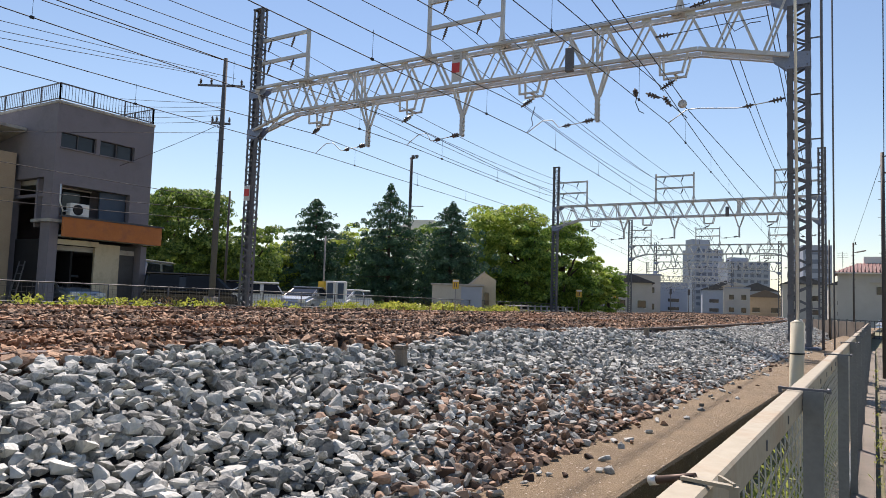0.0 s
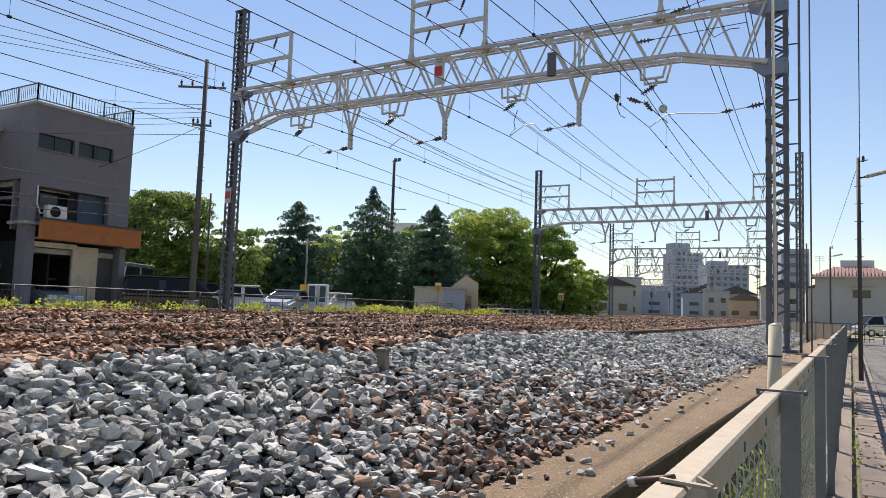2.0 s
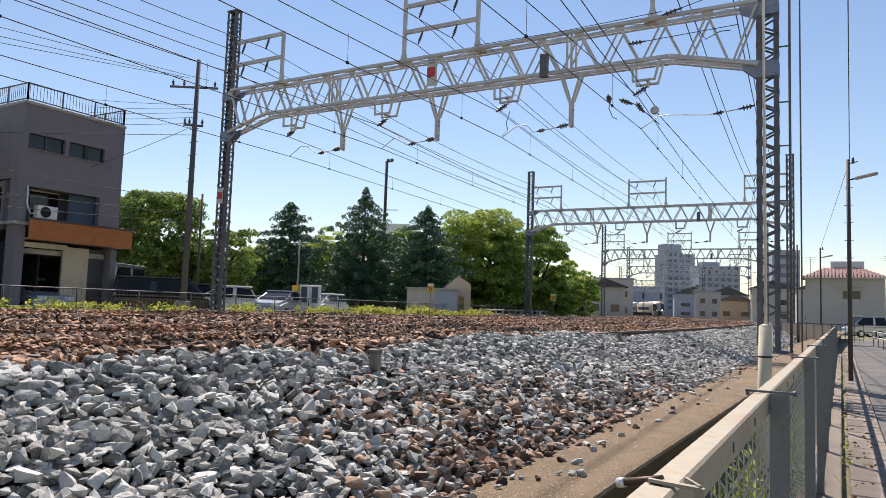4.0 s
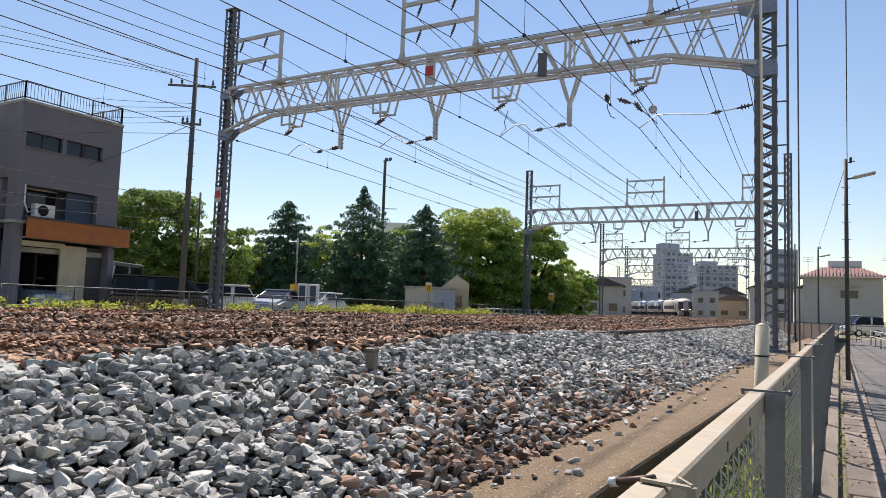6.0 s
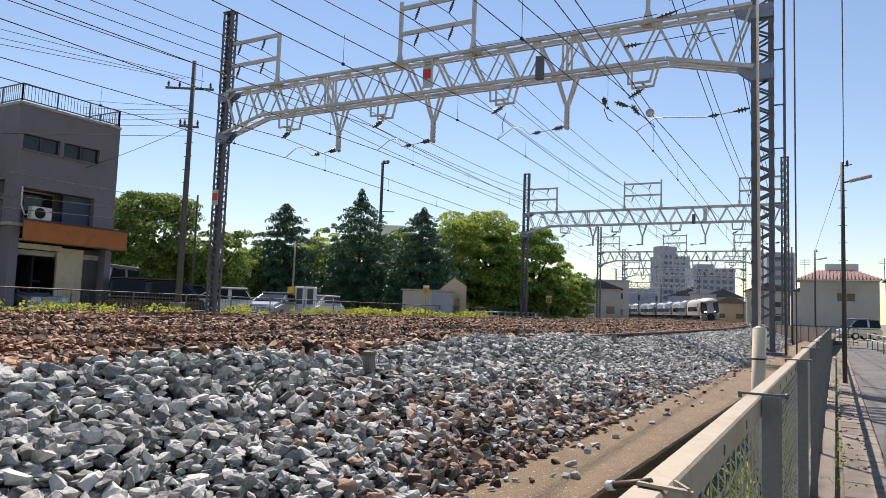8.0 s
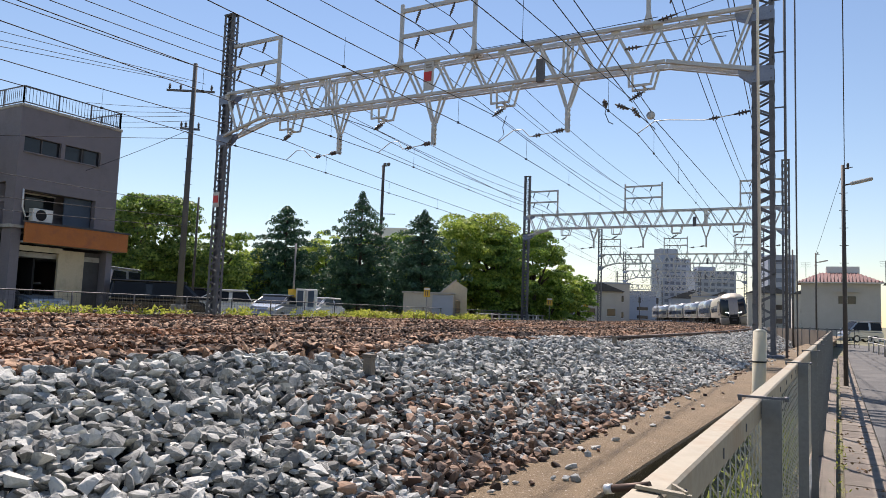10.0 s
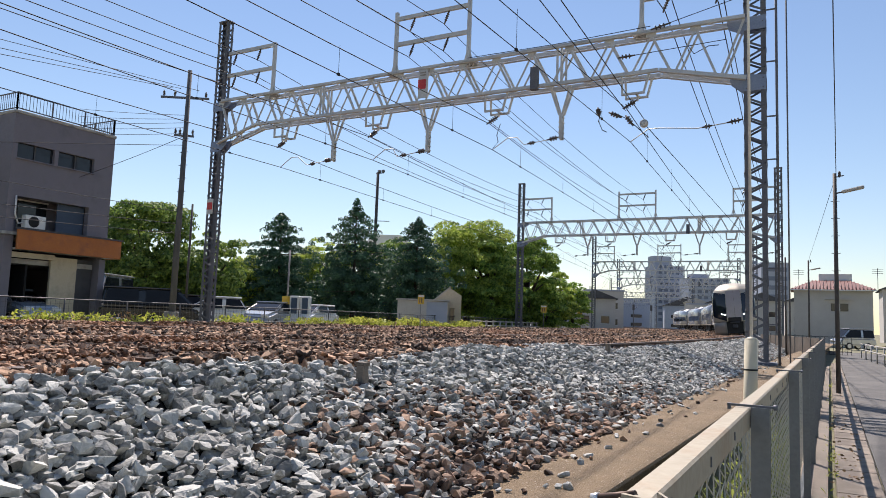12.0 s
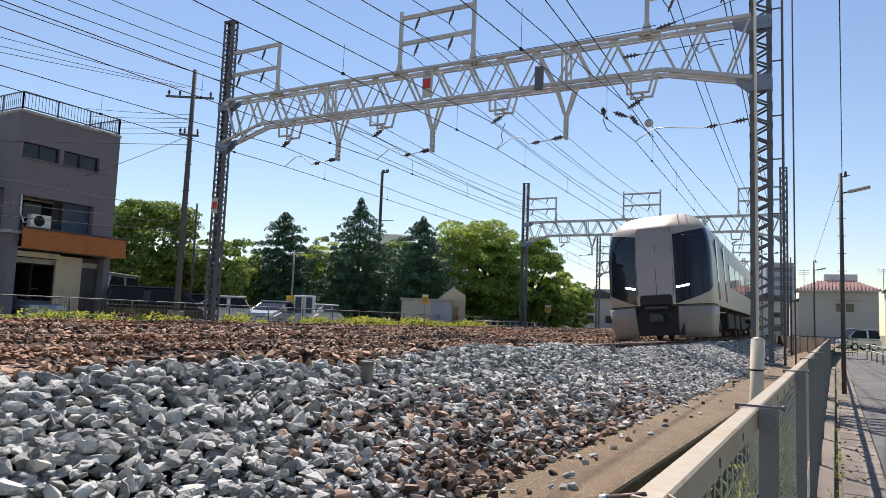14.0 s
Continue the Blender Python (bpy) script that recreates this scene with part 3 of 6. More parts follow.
def wires():
    stops = [-66, -33] + list(PORTALS) + [290]

    def run(name, label, x, z, sag, r, cat="wire", amp=0.0):
        bm = bmesh.new()
        pts = []
        for i, (a, b) in enumerate(zip(stops, stops[1:])):
            pa, pb = T(x + amp * (-1) ** i, a, z), T(x - amp * (-1) ** i, b, z)
            n = 9
            for k in range(n if b != stops[-1] else n + 1):
                u = k / n
                q = pa.lerp(pb, u)
                q.z -= 4 * sag * u * (1 - u)
                pts.append(q)
        tube(bm, pts, r, 4, caps=False)
        tagged(part(name, bm, M_WIRE), label, cat, group=name + "s")

    for cx, cz, ax in CONTACT:
        run("contact_wire", "dark grooved contact wire hung over a track", cx, cz, 0.0, 0.011)
        run("messenger_wire", "dark stranded messenger wire above a contact wire", cx - 0.12, 7.03, 0.24, 0.012)
        bm = bmesh.new()
        for a, b in zip(stops[1:], stops[2:6]):
            for k in range(7):
                u = (k + 0.5) / 7
                q = T(cx, a, cz).lerp(T(cx, b, cz), u)
                tube(bm, [q, (q.x, q.y, 7.03 - 4 * 0.24 * u * (1 - u))], 0.005, 3, caps=False)
                boxm(bm, q, (0.04, 0.07, 0.05))
        tagged(part("dropper", bm, M_WIRE), "thin dropper wires clipped to a contact wire", "wire", kind="stuff")
    for x, z in ((-11.45, 9.5), (-10.2, 9.5), (-11.45, 10.35), (-10.2, 10.35), (-18.95, 9.5), (-17.8, 9.5), (-18.95, 10.35), (-17.8, 10.35), (-3.6, 9.5), (-2.3, 9.5), (-3.6, 10.35), (-2.3, 10.35)):
        run("feeder_wire", "dark feeder cable carried above the portals", x, z, 0.41, 0.014)
    # overlapping span that ends at the tensioner of the nearest portal
    for a, b in (((-4.12, 18.0, 6.7), (-4.73, -10.0, 9.5)), ((-4.6, 18.0, 6.98), (-4.8, -10.0, 8.69)), ((-4.12, 18.0, 6.58), (-3.9, 51.0, 6.4))):
        bm = bmesh.new()
        tube(bm, [a, b], 0.011, 5)
        tagged(part("tension_wire", bm, M_WIRE), "dark wire led to the tensioner of the portal", "wire", group="tension wires")


wires()


# ---- train ----
M_TRAIN = mat("champagne_train_paint", (0.40, 0.355, 0.28), (0.46, 0.41, 0.33), 0.38, 0.3, scale=0.6, fine=3)
M_TRAIN_SIDE = mat("silver_train_side", (0.45, 0.45, 0.45), (0.52, 0.52, 0.52), 0.22, 0.6, scale=0.6, fine=3)
M_TGLASS = mat("tinted_train_glass", (0.010, 0.014, 0.024), (0.016, 0.022, 0.036), 0.05, scale=1)
M_TDOOR = mat("grey_gangway_door", (0.33, 0.285, 0.265), (0.39, 0.34, 0.315), 0.32, 0.3, scale=2)
M_TCOUP = mat("dark_grey_coupler", (0.035, 0.036, 0.04), (0.06, 0.06, 0.065), 0.5, scale=4)
M_TBLACK = mat("underframe_black", (0.010, 0.010, 0.011), (0.03, 0.028, 0.026), 0.7, scale=4)
M_LED = mat("headlight_led", (0.9, 0.95, 1.0), None, 0.3, emit=(0.92, 0.96, 1.0), emit_s=12.0)
CAR_L = 19.6
PLAN = ((0.0, 0.0), (0.30, 0.0), (0.50, 0.01), (0.79, 0.17), (1.08, 0.34), (1.33, 0.50), (1.40, 0.66), (1.42, 0.95), (1.43, 1.4), (1.43, 2.2), (1.43, 4.0), (1.43, CAR_L))
ZS = (0.25, 0.45, 0.70, 0.95, 1.10, 1.25, 1.5, 1.8, 2.2, 2.6, 2.9, 3.15, 3.3, 3.45, 3.58, 3.68, 3.74, 3.78)


def interp(v, tab):
    for (a, fa), (b, fb) in zip(tab, tab[1:]):
        if v <= b:
            return fa + (fb - fa) * (v - a) / (b - a)
    return tab[-1][1]


def shell(i, z, nose=True, off=0.0):
    """A point of the carriage skin: i runs along PLAN (fractions allowed), z above the rail."""
    k = min(int(abs(i)), len(PLAN) - 2)
    u = abs(i) - k
    (xa, ya), (xb, yb) = PLAN[k], PLAN[k + 1]
    x, y = xa + (xb - xa) * u, ya + (yb - ya) * u
    n = Vector((yb - ya, -(xb - xa), 0)).normalized() if nose else Vector((1, 0, 0))
    kx = interp(z, ((0.2, 0.93), (0.6, 0.97), (1.1, 1.0), (2.3, 1.0), (2.8, 0.975), (3.15, 0.91), (3.4, 0.80), (3.58, 0.64), (3.70, 0.42), (3.76, 0.2), (3.79, 0.0)))
    g = interp(z, ((0.2, 0.10), (0.7, 0.0), (1.25, 0.0), (2.2, 0.10), (2.9, 0.22), (3.15, 0.32), (3.4, 0.62), (3.58, 1.05), (3.70, 1.6), (3.78, 2.3)))
    x *= kx
    if nose:
        y += g * math.exp(-y / 1.6)
    p = Vector((x, y, z)) + n * off
    return Vector((math.copysign(p.x, i) if i else 0.0, p.y, p.z))


def skin(bm, idx, zs, nose=True, off=0.0):
    rows = [[bm.verts.new(shell(i, z, nose, off)) for i in idx] for z in zs]
    for a, b in zip(rows, rows[1:]):
        for j in range(len(idx) - 1):
            f = bm.faces.new((a[j], a[j + 1], b[j + 1], b[j]))
            f.smooth = True
    return rows


def bogie(car, y):
    bm = bmesh.new()
    for x in (-0.95, 0.95):
        boxm(bm, (x, y, 0.52), (0.14, 2.9, 0.22), bevel=0.03)
        for dy in (-1.05, 1.05):
            boxm(bm, (x, y + dy, 0.45), (0.2, 0.34, 0.34), bevel=0.04)
    boxm(bm, (0, y, 0.6), (1.8, 0.5, 0.25))
    b = part("bogie", bm, M_TBLACK, car, "black bogie frame")
    for dy in (-1.05, 1.05):
        for x in (-0.56, 0.56):
            bm = bmesh.new()
            m = Matrix.Translation((x, y + dy, 0.43)) @ Matrix.Rotation(radians(90), 4, "Y")
            lathe(bm, [(0.30, -0.06), (0.43, -0.05), (0.43, 0.05), (0.30, 0.06)], 18, m)
            part("wheel", bm, M_RAIL, b, "steel wheel")


def train_car(front):
    """A carriage; local y = 0 is its leading end, the body runs towards +y."""
    if front:
        car = thing("train_lead_car", "champagne and black express train lead car with lit headlights", "train")
    else:
        car = thing("train_car", "silver express train carriage with a dark window band", "train", group="train carriages")
    idx = list(range(-(len(PLAN) - 1), len(PLAN)))
    bm = bmesh.new()
    zs = [z for z in ZS if z >= 0.95]
    rows = skin(bm, idx if front else [-11, -8.2, 8.2, 11], zs, front)
    bm.faces.new([r[0] for r in rows] + [r[-1] for r in reversed(rows)])
    bmesh.ops.remove_doubles(bm, verts=bm.verts, dist=0.002)
    part("body", bm, M_TRAIN if front else M_TRAIN_SIDE, car)
    # skirt
    if front:
        for sgn in (-1, 1):
            bm = bmesh.new()
            skin(bm, [sgn * v for v in (2.25, 3, 4, 5, 6, 7, 8, 8.6)], (0.08, 0.3, 0.6, 0.93), True, 0.0)
            sk = part("skirt", bm, M_TGREY, car, "grey front skirt")
            sk.modifiers.new("thick", "SOLIDIFY").thickness = 0.05
        bm = bmesh.new()
        boxm(bm, (0, 0.6, 0.56), (1.34, 0.9, 0.8), bevel=0.02)
        part("coupler_bay", bm, M_TBLACK, car, "black coupler bay")
        bm = bmesh.new()
        boxm(bm, (0, 0.06, 0.62), (0.36, 0.5, 0.26), bevel=0.05)
        boxm(bm, (0, -0.02, 0.9), (0.62, 0.2, 0.1), bevel=0.03)
        part("coupler", bm, M_TCOUP, car, "dark grey coupler")
        bm = bmesh.new()
        boxm(bm, (0, 0.1, 1.12), (0.86, 0.32, 0.34), bevel=0.05)
        part("coupler_hood", bm, M_TBLACK, car)
        # wrap-round windscreen panes, gangway door, lamps
        for sgn in (-1, 1):
            bm = bmesh.new()
            cols = [sgn * v for v in (2.05, 2.6, 3.3, 4, 4.9, 5.1, 5.9, 6.5, 7.0)]
            lo = (1.0, 1.05, 1.12, 1.20, 1.30, 1.33, 1.42, 1.50, 1.57)
            up = (2.92, 2.95, 2.99, 3.03, 3.07, 3.08, 3.10, 3.12, 3.13)
            rows = [[bm.verts.new(shell(i, a + (b - a) * k / 8, True, 0.012)) for i, a, b in zip(cols, lo, up)] for k in range(9)]
            for a, b in zip(rows, rows[1:]):
                for j in range(len(cols) - 1):
                    bm.faces.new((a[j], a[j + 1], b[j + 1], b[j])).smooth = True
            part("windscreen", bm, M_TGLASS, car, "black wrap-round windscreen pane")
            bm = bmesh.new()
            lamp = [[bm.verts.new(shell(sgn * v, 1.42 + 0.022 * j + dz, True, 0.022)) for j, v in enumerate((2.12, 2.5, 2.9, 3.2))] for dz in (0.0, 0.05)]
            for j in range(3):
                bm.faces.new((lamp[0][j], lamp[0][j + 1], lamp[1][j + 1], lamp[1][j]))
            part("headlight", bm, M_LED, car, "lit white headlight strip")
        bm = bmesh.new()
        skin(bm, [-1.95, -1.5, -1, 0, 1, 1.5, 1.95], (1.22, 1.5, 1.8, 2.2, 2.6, 2.9, 3.05, 3.15), True, 0.045)
        part("gangway_door", bm, M_TDOOR, car, "grey gangway door panel")
        bm = bmesh.new()
        for x in (-0.475, 0.475, 0.02):
            tube(bm, [shell(math.copysign(1.9, x) if abs(x) > 0.1 else 0.1, z, True, 0.046) for z in (1.25, 1.8, 2.6, 3.05, 3.15)], 0.007, 4)
        part("door_seam", bm, M_TBLACK, car)
        bm = bmesh.new()
        skin(bm, [v for v in range(-8, 9)], (0.955, 0.985), True, 0.008)
        part("apron_seam", bm, M_TBLACK, car)
    # sides: windows, doors, under-gear
    for sgn in (-1, 1):
        x = sgn * 1.43
        y0 = 5.2 if front else 2.4
        n = 6 if front else 8
        step = (CAR_L - 1.6 - y0) / n
        for k in range(n):
            bm = bmesh.new()
            boxm(bm, (x, y0 + (k + 0.5) * step, 2.05), (0.03, step - 0.22, 0.78), bevel=0.012)
            part("window", bm, M_TGLASS, car, "tinted side window")
        for y in ((1.95, 3.9) if front else (1.2,)):
            bm = bmesh.new()
            boxm(bm, (x, y, 2.0), (0.03, 0.34, 1.75) if front else (0.03, 0.62, 1.7), bevel=0.012)
            part("door_window", bm, M_TGLASS, car)
        bm = bmesh.new()
        boxm(bm, (x * 0.985, (CAR_L + 2.2) / 2, 1.02), (0.04, CAR_L - 2.4, 0.14))
        part("sill_band", bm, M_TRAIN, car, "champagne sill band")
    for y in (4.3, CAR_L - 3.0):
        bogie(car, y)
    for y, l in ((8.0, 2.2), (10.6, 1.8), (13.2, 2.0)):
        bm = bmesh.new()
        boxm(bm, (0, y, 0.62), (2.3, l, 0.6), bevel=0.04)
        part("equipment_box", bm, M_TBLACK, car)
    bm = bmesh.new()
    boxm(bm, (0, CAR_L / 2 + 2, 3.8), (1.5, 3.4, 0.16), bevel=0.05)
    part("roof_cooler", bm, M_TGREY, car, "grey roof cooling unit")
    return car


def train():
    lead = train_car(True)
    mid = train_car(False)
    return [lead, mid] + [copy_thing(mid, Matrix()) for _ in range(3)]


CARS = train()
V_TRAIN, S_END = 17.0, 1.6


def car_rows(k):
    rows = []
    for i in range(29):
        t = i * 0.5
        s = S_END + V_TRAIN * (14.0 - t) + k * (CAR_L + 0.25)
        a, b = T(TRACKS[0], s + 2.5), T(TRACKS[0], s + 17.0)
        d = (b - a).normalized()
        head = a - d * 2.5
        m = Matrix.Translation((head.x, head.y, 0.955)) @ Matrix.Rotation(math.atan2(-d.x, d.y), 4, "Z") @ Matrix.Rotation(radians(-4.5), 4, "Y")
        rows.append((t, m))
    return rows


# ---- path, fence and road beside the line ----
M_FENCE = mat("grey_fence_paint", (0.14, 0.148, 0.15), (0.215, 0.225, 0.22), 0.5, 0.2, scale=4, fine=50, bump=0.1, stain=(0.30, 0.27, 0.22), stain_scale=5, stain_lo=0.62, stain_hi=0.8)
M_FRAIL = mat("faded_cream_fence_rail", (0.28, 0.24, 0.17), (0.38, 0.335, 0.25), 0.6, 0.1, scale=3, fine=40, bump=0.1, stain=(0.27, 0.165, 0.08), stain_scale=3.0, stain_lo=0.5, stain_hi=0.75)
M_MESH = mat("galvanised_mesh_wire", (0.42, 0.395, 0.33), (0.62, 0.585, 0.49), 0.55, 0.1, scale=20)
M_PVC = mat("cream_plastic_pipe", (0.58, 0.51, 0.35), (0.66, 0.59, 0.43), 0.45, scale=3, stain=(0.5, 0.42, 0.28), stain_scale=4, stain_lo=0.6, stain_hi=0.8)
M_WIREPALE = mat("galvanised_guy_strand", (0.72, 0.71, 0.68), (0.80, 0.79, 0.76), 0.35, 0.5, scale=20)
M_POLE = mat("dark_brown_pole", (0.05, 0.042, 0.038), (0.09, 0.078, 0.07), 0.7, scale=3, fine=30)
M_PALE_POLE = mat("grey_concrete_pole", (0.22, 0.215, 0.205), (0.32, 0.31, 0.295), 0.85, scale=2, fine=40, stain=(0.15, 0.14, 0.13), stain_scale=1.5)


def leaf_mat(name, c1, c2, trans):
    """A leaf surface that lets some light through."""
    m = mat(name, c1, c2, 0.6, scale=0.35, fine=3, island=0.6)
    n, l = m.node_tree.nodes, m.node_tree.links
    b, out = n["Principled BSDF"], n["Material Output"]
    t = n.new("ShaderNodeBsdfTranslucent")
    mx = n.new("ShaderNodeMixShader")
    mx.inputs[0].default_value = trans
    l.new(b.inputs["Base Color"].links[0].from_socket, t.inputs["Color"])
    l.new(b.outputs[0], mx.inputs[1])
    l.new(t.outputs[0], mx.inputs[2])
    l.new(mx.outputs[0], out.inputs["Surface"])
    return m


M_WEED = leaf_mat("sunlit_weed_leaf", (0.22, 0.27, 0.03), (0.50, 0.50, 0.10), 0.5)
M_DITCH = leaf_mat("ditch_grass", (0.05, 0.08, 0.016), (0.34, 0.38, 0.09), 0.45)
M_DEADWEED = mat("dry_weed_stem", (0.20, 0.12, 0.06), (0.34, 0.22, 0.11), 0.8, scale=2, island=0.7)


def strip(name, outline, s0, s1, n, material, label, cat, kind="structure", place=T):
    """An outline in x, z drawn out along the line."""
    bm = bmesh.new()
    rings = [[bm.verts.new(place(x, s, z)) for x, z in outline] for s in frange(s0, s1, n)]
    m = len(outline)
    for a, b in zip(rings, rings[1:]):
        for j in range(m):
            bm.faces.new((a[j], a[(j + 1) % m], b[(j + 1) % m], b[j]))
    bm.faces.new(rings[0][::-1])
    bm.faces.new(rings[-1])
    bmesh.ops.recalc_face_normals(bm, faces=bm.faces)
    return tagged(part(name, bm, material), label, cat, kind=kind)


def straight(x, y, z):
    return Vector((x, y, z))


strip("cess_path", [(-1.75, -0.3), (-1.25, -0.3), (-1.3, 0.50), (-0.965, 0.53), (-0.945, 0.54), (-0.952, 0.555), (-0.985, 0.565), (-1.75, 0.565)], -3, 60, 40, M_PATH, "rust-stained concrete walkway at the foot of the ballast", "path", place=lambda x, y, z: Vector((x + (0.022 * max(0, y - 3)), y, z)))
strip("asphalt_road", [(0.42, -0.2), (2.9, -0.2), (2.9, 0.0), (1.6, 0.02), (0.42, 0.0)], -6, 58, 30, M_ASPHALT, "worn grey asphalt lane beside the railway fence", "road", place=straight)
strip("fence_kerb", [(-0.30, -0.2), (-0.02, -0.2), (-0.02, 0.05), (-0.30, 0.06)], -3, 32, 30, M_SLAB, "low concrete kerb under the fence", "kerb", place=straight)
strip("far_road", [(-6, -0.2), (14, -0.2), (14, 0.012), (-6, 0.012)], 52, 58, 2, M_ASPHALT, "grey asphalt cross street", "road", place=straight)


def gutter():
    g = tagged(thing("gutter", "row of worn concrete gutter slabs beside the lane", "gutter"), kind="structure")
    bm = bmesh.new()
    boxm(bm, (0, 0, 0), (0.36, 0.585, 0.09), bevel=0.008)
    first = part("slab", bm, M_SLAB, g)
    first.location = (0.225, -0.5, -0.035)
    for k in range(1, 62):
        o = new("slab", first.data)
        o.parent = g
        o.location = (0.225 + random.uniform(-0.004, 0.004), -0.5 + 0.6 * k, -0.035 + random.uniform(-0.006, 0.006))
        o.rotation_euler = (random.uniform(-0.006, 0.006), random.uniform(-0.008, 0.008), 0)


gutter()


def fence():
    f = thing("railway_fence", "grey steel post and chain-link fence with a faded cream top rail", "fence")
    bm = bmesh.new()
    boxm(bm, (-0.198, 14.2, 1.119), (0.042, 29.4, 0.056), bevel=0.004)
    part("top_rail", bm, M_FRAIL, f, "faded cream square top rail with rust stains")
    bm = bmesh.new()
    boxm(bm, (-0.198, 14.2, 0.12), (0.04, 29.4, 0.04), bevel=0.004)
    part("bottom_rail", bm, M_FENCE, f)
    bm = bmesh.new()
    for sx in (-1, 1):
        boxm(bm, (0, sx * 0.017, 0.575), (0.046, 0.007, 1.15))
    boxm(bm, (0, 0, 0.575), (0.008, 0.036, 1.15))
    post = part("post", bm, M_FENCE, f, "grey H-section fence post")
    bm = bmesh.new()
    bar(bm, (-0.07, 0, 0), (0.05, 0, 0), 0.008, 0.006)
    lathe(bm, [(0.007, 0), (0.007, 0.01)], 6, Matrix.Translation((0.045, 0, 0)) @ Matrix.Rotation(radians(90), 4, "Y"))
    boxm(bm, (-0.064, 0, -0.004), (0.008, 0.02, 0.016))
    bolt = part("rail_bolt", bm, M_STEEL_DARK, f)
    posts = [0.06 + 2.0 * k for k in range(15)]
    for k, y in enumerate(posts):
        o = post if k == 0 else new("post", post.data)
        o.parent, o.location = f, (-0.152, y + 0.03, 0)
        q = bolt if k == 0 else new("rail_bolt", bolt.data)
        q.parent, q.location = f, (-0.165, y + 0.02, 1.153)
    # rail joint: rusty sleeve with a pale cap, and an open hook bracket
    bm = bmesh.new()
    tube(bm, [(-0.244, 0.885, 1.140), (-0.195, 0.876, 1.153)], 0.005, 10)
    sleeve = part("joint_bolt", bm, M_RAIL, f, "rusty joint sleeve")
    bm = bmesh.new()
    tube(bm, [(-0.252, 0.887, 1.138), (-0.242, 0.885, 1.1405)], 0.0062, 10)
    part("cap", bm, M_WIREPALE, sleeve, "pale plastic end cap")
    bm = bmesh.new()
    bar(bm, (-0.210, 0.872, 1.151), (-0.150, 0.862, 1.151), 0.010, 0.004)
    bar(bm, (-0.150, 0.862, 1.150), (-0.172, 0.895, 1.150), 0.004, 0.010)
    bar(bm, (-0.150, 0.862, 1.152), (-0.150, 0.862, 1.128), 0.010, 0.008, up=(0, 1, 0))
    part("joint_bracket", bm, M_FRAIL, f, "pale steel hook bracket")
    # dark fixing slots along the rail's side
    bm = bmesh.new()
    boxm(bm, (0, 0, 0), (0.004, 0.004, 0.018))
    slot = part("rail_slot", bm, M_STEEL_DARK, f, "dark fixing slot")
    for k in range(9):
        o = slot if k == 0 else new("rail_slot", slot.data)
        o.parent, o.location = f, (-0.1765, 1.0 + 0.36 * k, 1.118)
    # woven wire: zigzag strands side by side
    bm = bmesh.new()

    def weave(y0, y1, pitch, r):
        y = y0
        k = 0
        n = int(0.96 / pitch * 2)
        while y < y1:
            pts = [(-0.232 + 0.004 * (-1) ** j, y + (pitch * 0.78 if (j + k) % 2 else 0), 0.13 + j * pitch / 2) for j in range(n + 1)]
            tube(bm, pts, r, 3, caps=False)
            y += pitch * 0.75
            k += 1

    weave(0.3, 9.0, 0.070, 0.0023)
    weave(9.0, 28.5, 0.15, 0.0022)
    ob = part("chain_link_mesh", bm, M_MESH, f, "galvanised chain-link mesh")
    ob["kind"] = "stuff"
    # return leg of the fence towards the line
    g = thing("side_fence", "brown weathered panel fence closing off the line side", "fence")
    for k in range(9):
        a = Vector((-0.3 - k * 0.32, 29.2 + k * 1.3, 0))
        b = Vector((-0.3 - (k + 1) * 0.32, 29.2 + (k + 1) * 1.3, 0))
        bm = bmesh.new()
        bar(bm, a + Vector((0, 0, 0.6)), b + Vector((0, 0, 0.6)), 0.03, 1.1, up=(0, 0, 1))
        part("panel", bm, M_BROWNPANEL, g)
        bm = bmesh.new()
        boxm(bm, (a.x, a.y, 0.62), (0.06, 0.06, 1.24))
        part("post", bm, M_FENCE, g)


M_BROWNPANEL = mat("brown_weathered_panel", (0.11, 0.085, 0.065), (0.18, 0.145, 0.11), 0.8, scale=2, fine=20)
fence()


def guy_wire():
    g = thing("guy_wire", "steel guy wire with a cream plastic cover beside the fence", "guy wire")
    bm = bmesh.new()
    tube(bm, [(-0.415, 4.53, 0.3), (-0.39, 4.51, 1.30)], 0.038, 14)
    part("cover", bm, M_PVC, g, "cream plastic pipe cover")
    bm = bmesh.new()
    lathe(bm, [(0.037, 0), (0.034, 0.015), (0.015, 0.025)], 14, Matrix.Translation((-0.39, 4.51, 1.29)))
    part("cap", bm, M_PVC, g)
    bm = bmesh.new()
    lathe(bm, [(0.041, 0), (0.041, 0.01)], 14, Matrix.Translation((-0.396, 4.512, 1.12)))
    part("band", bm, M_TBLACK, g, "black clamp band")
    bm = bmesh.new()
    tube(bm, [(-0.39, 4.51, 1.3), (-0.66, 7.2, 12.5)], 0.009, 6)
    part("wire", bm, M_WIREPALE, g, "pale wire rising out of view")


guy_wire()


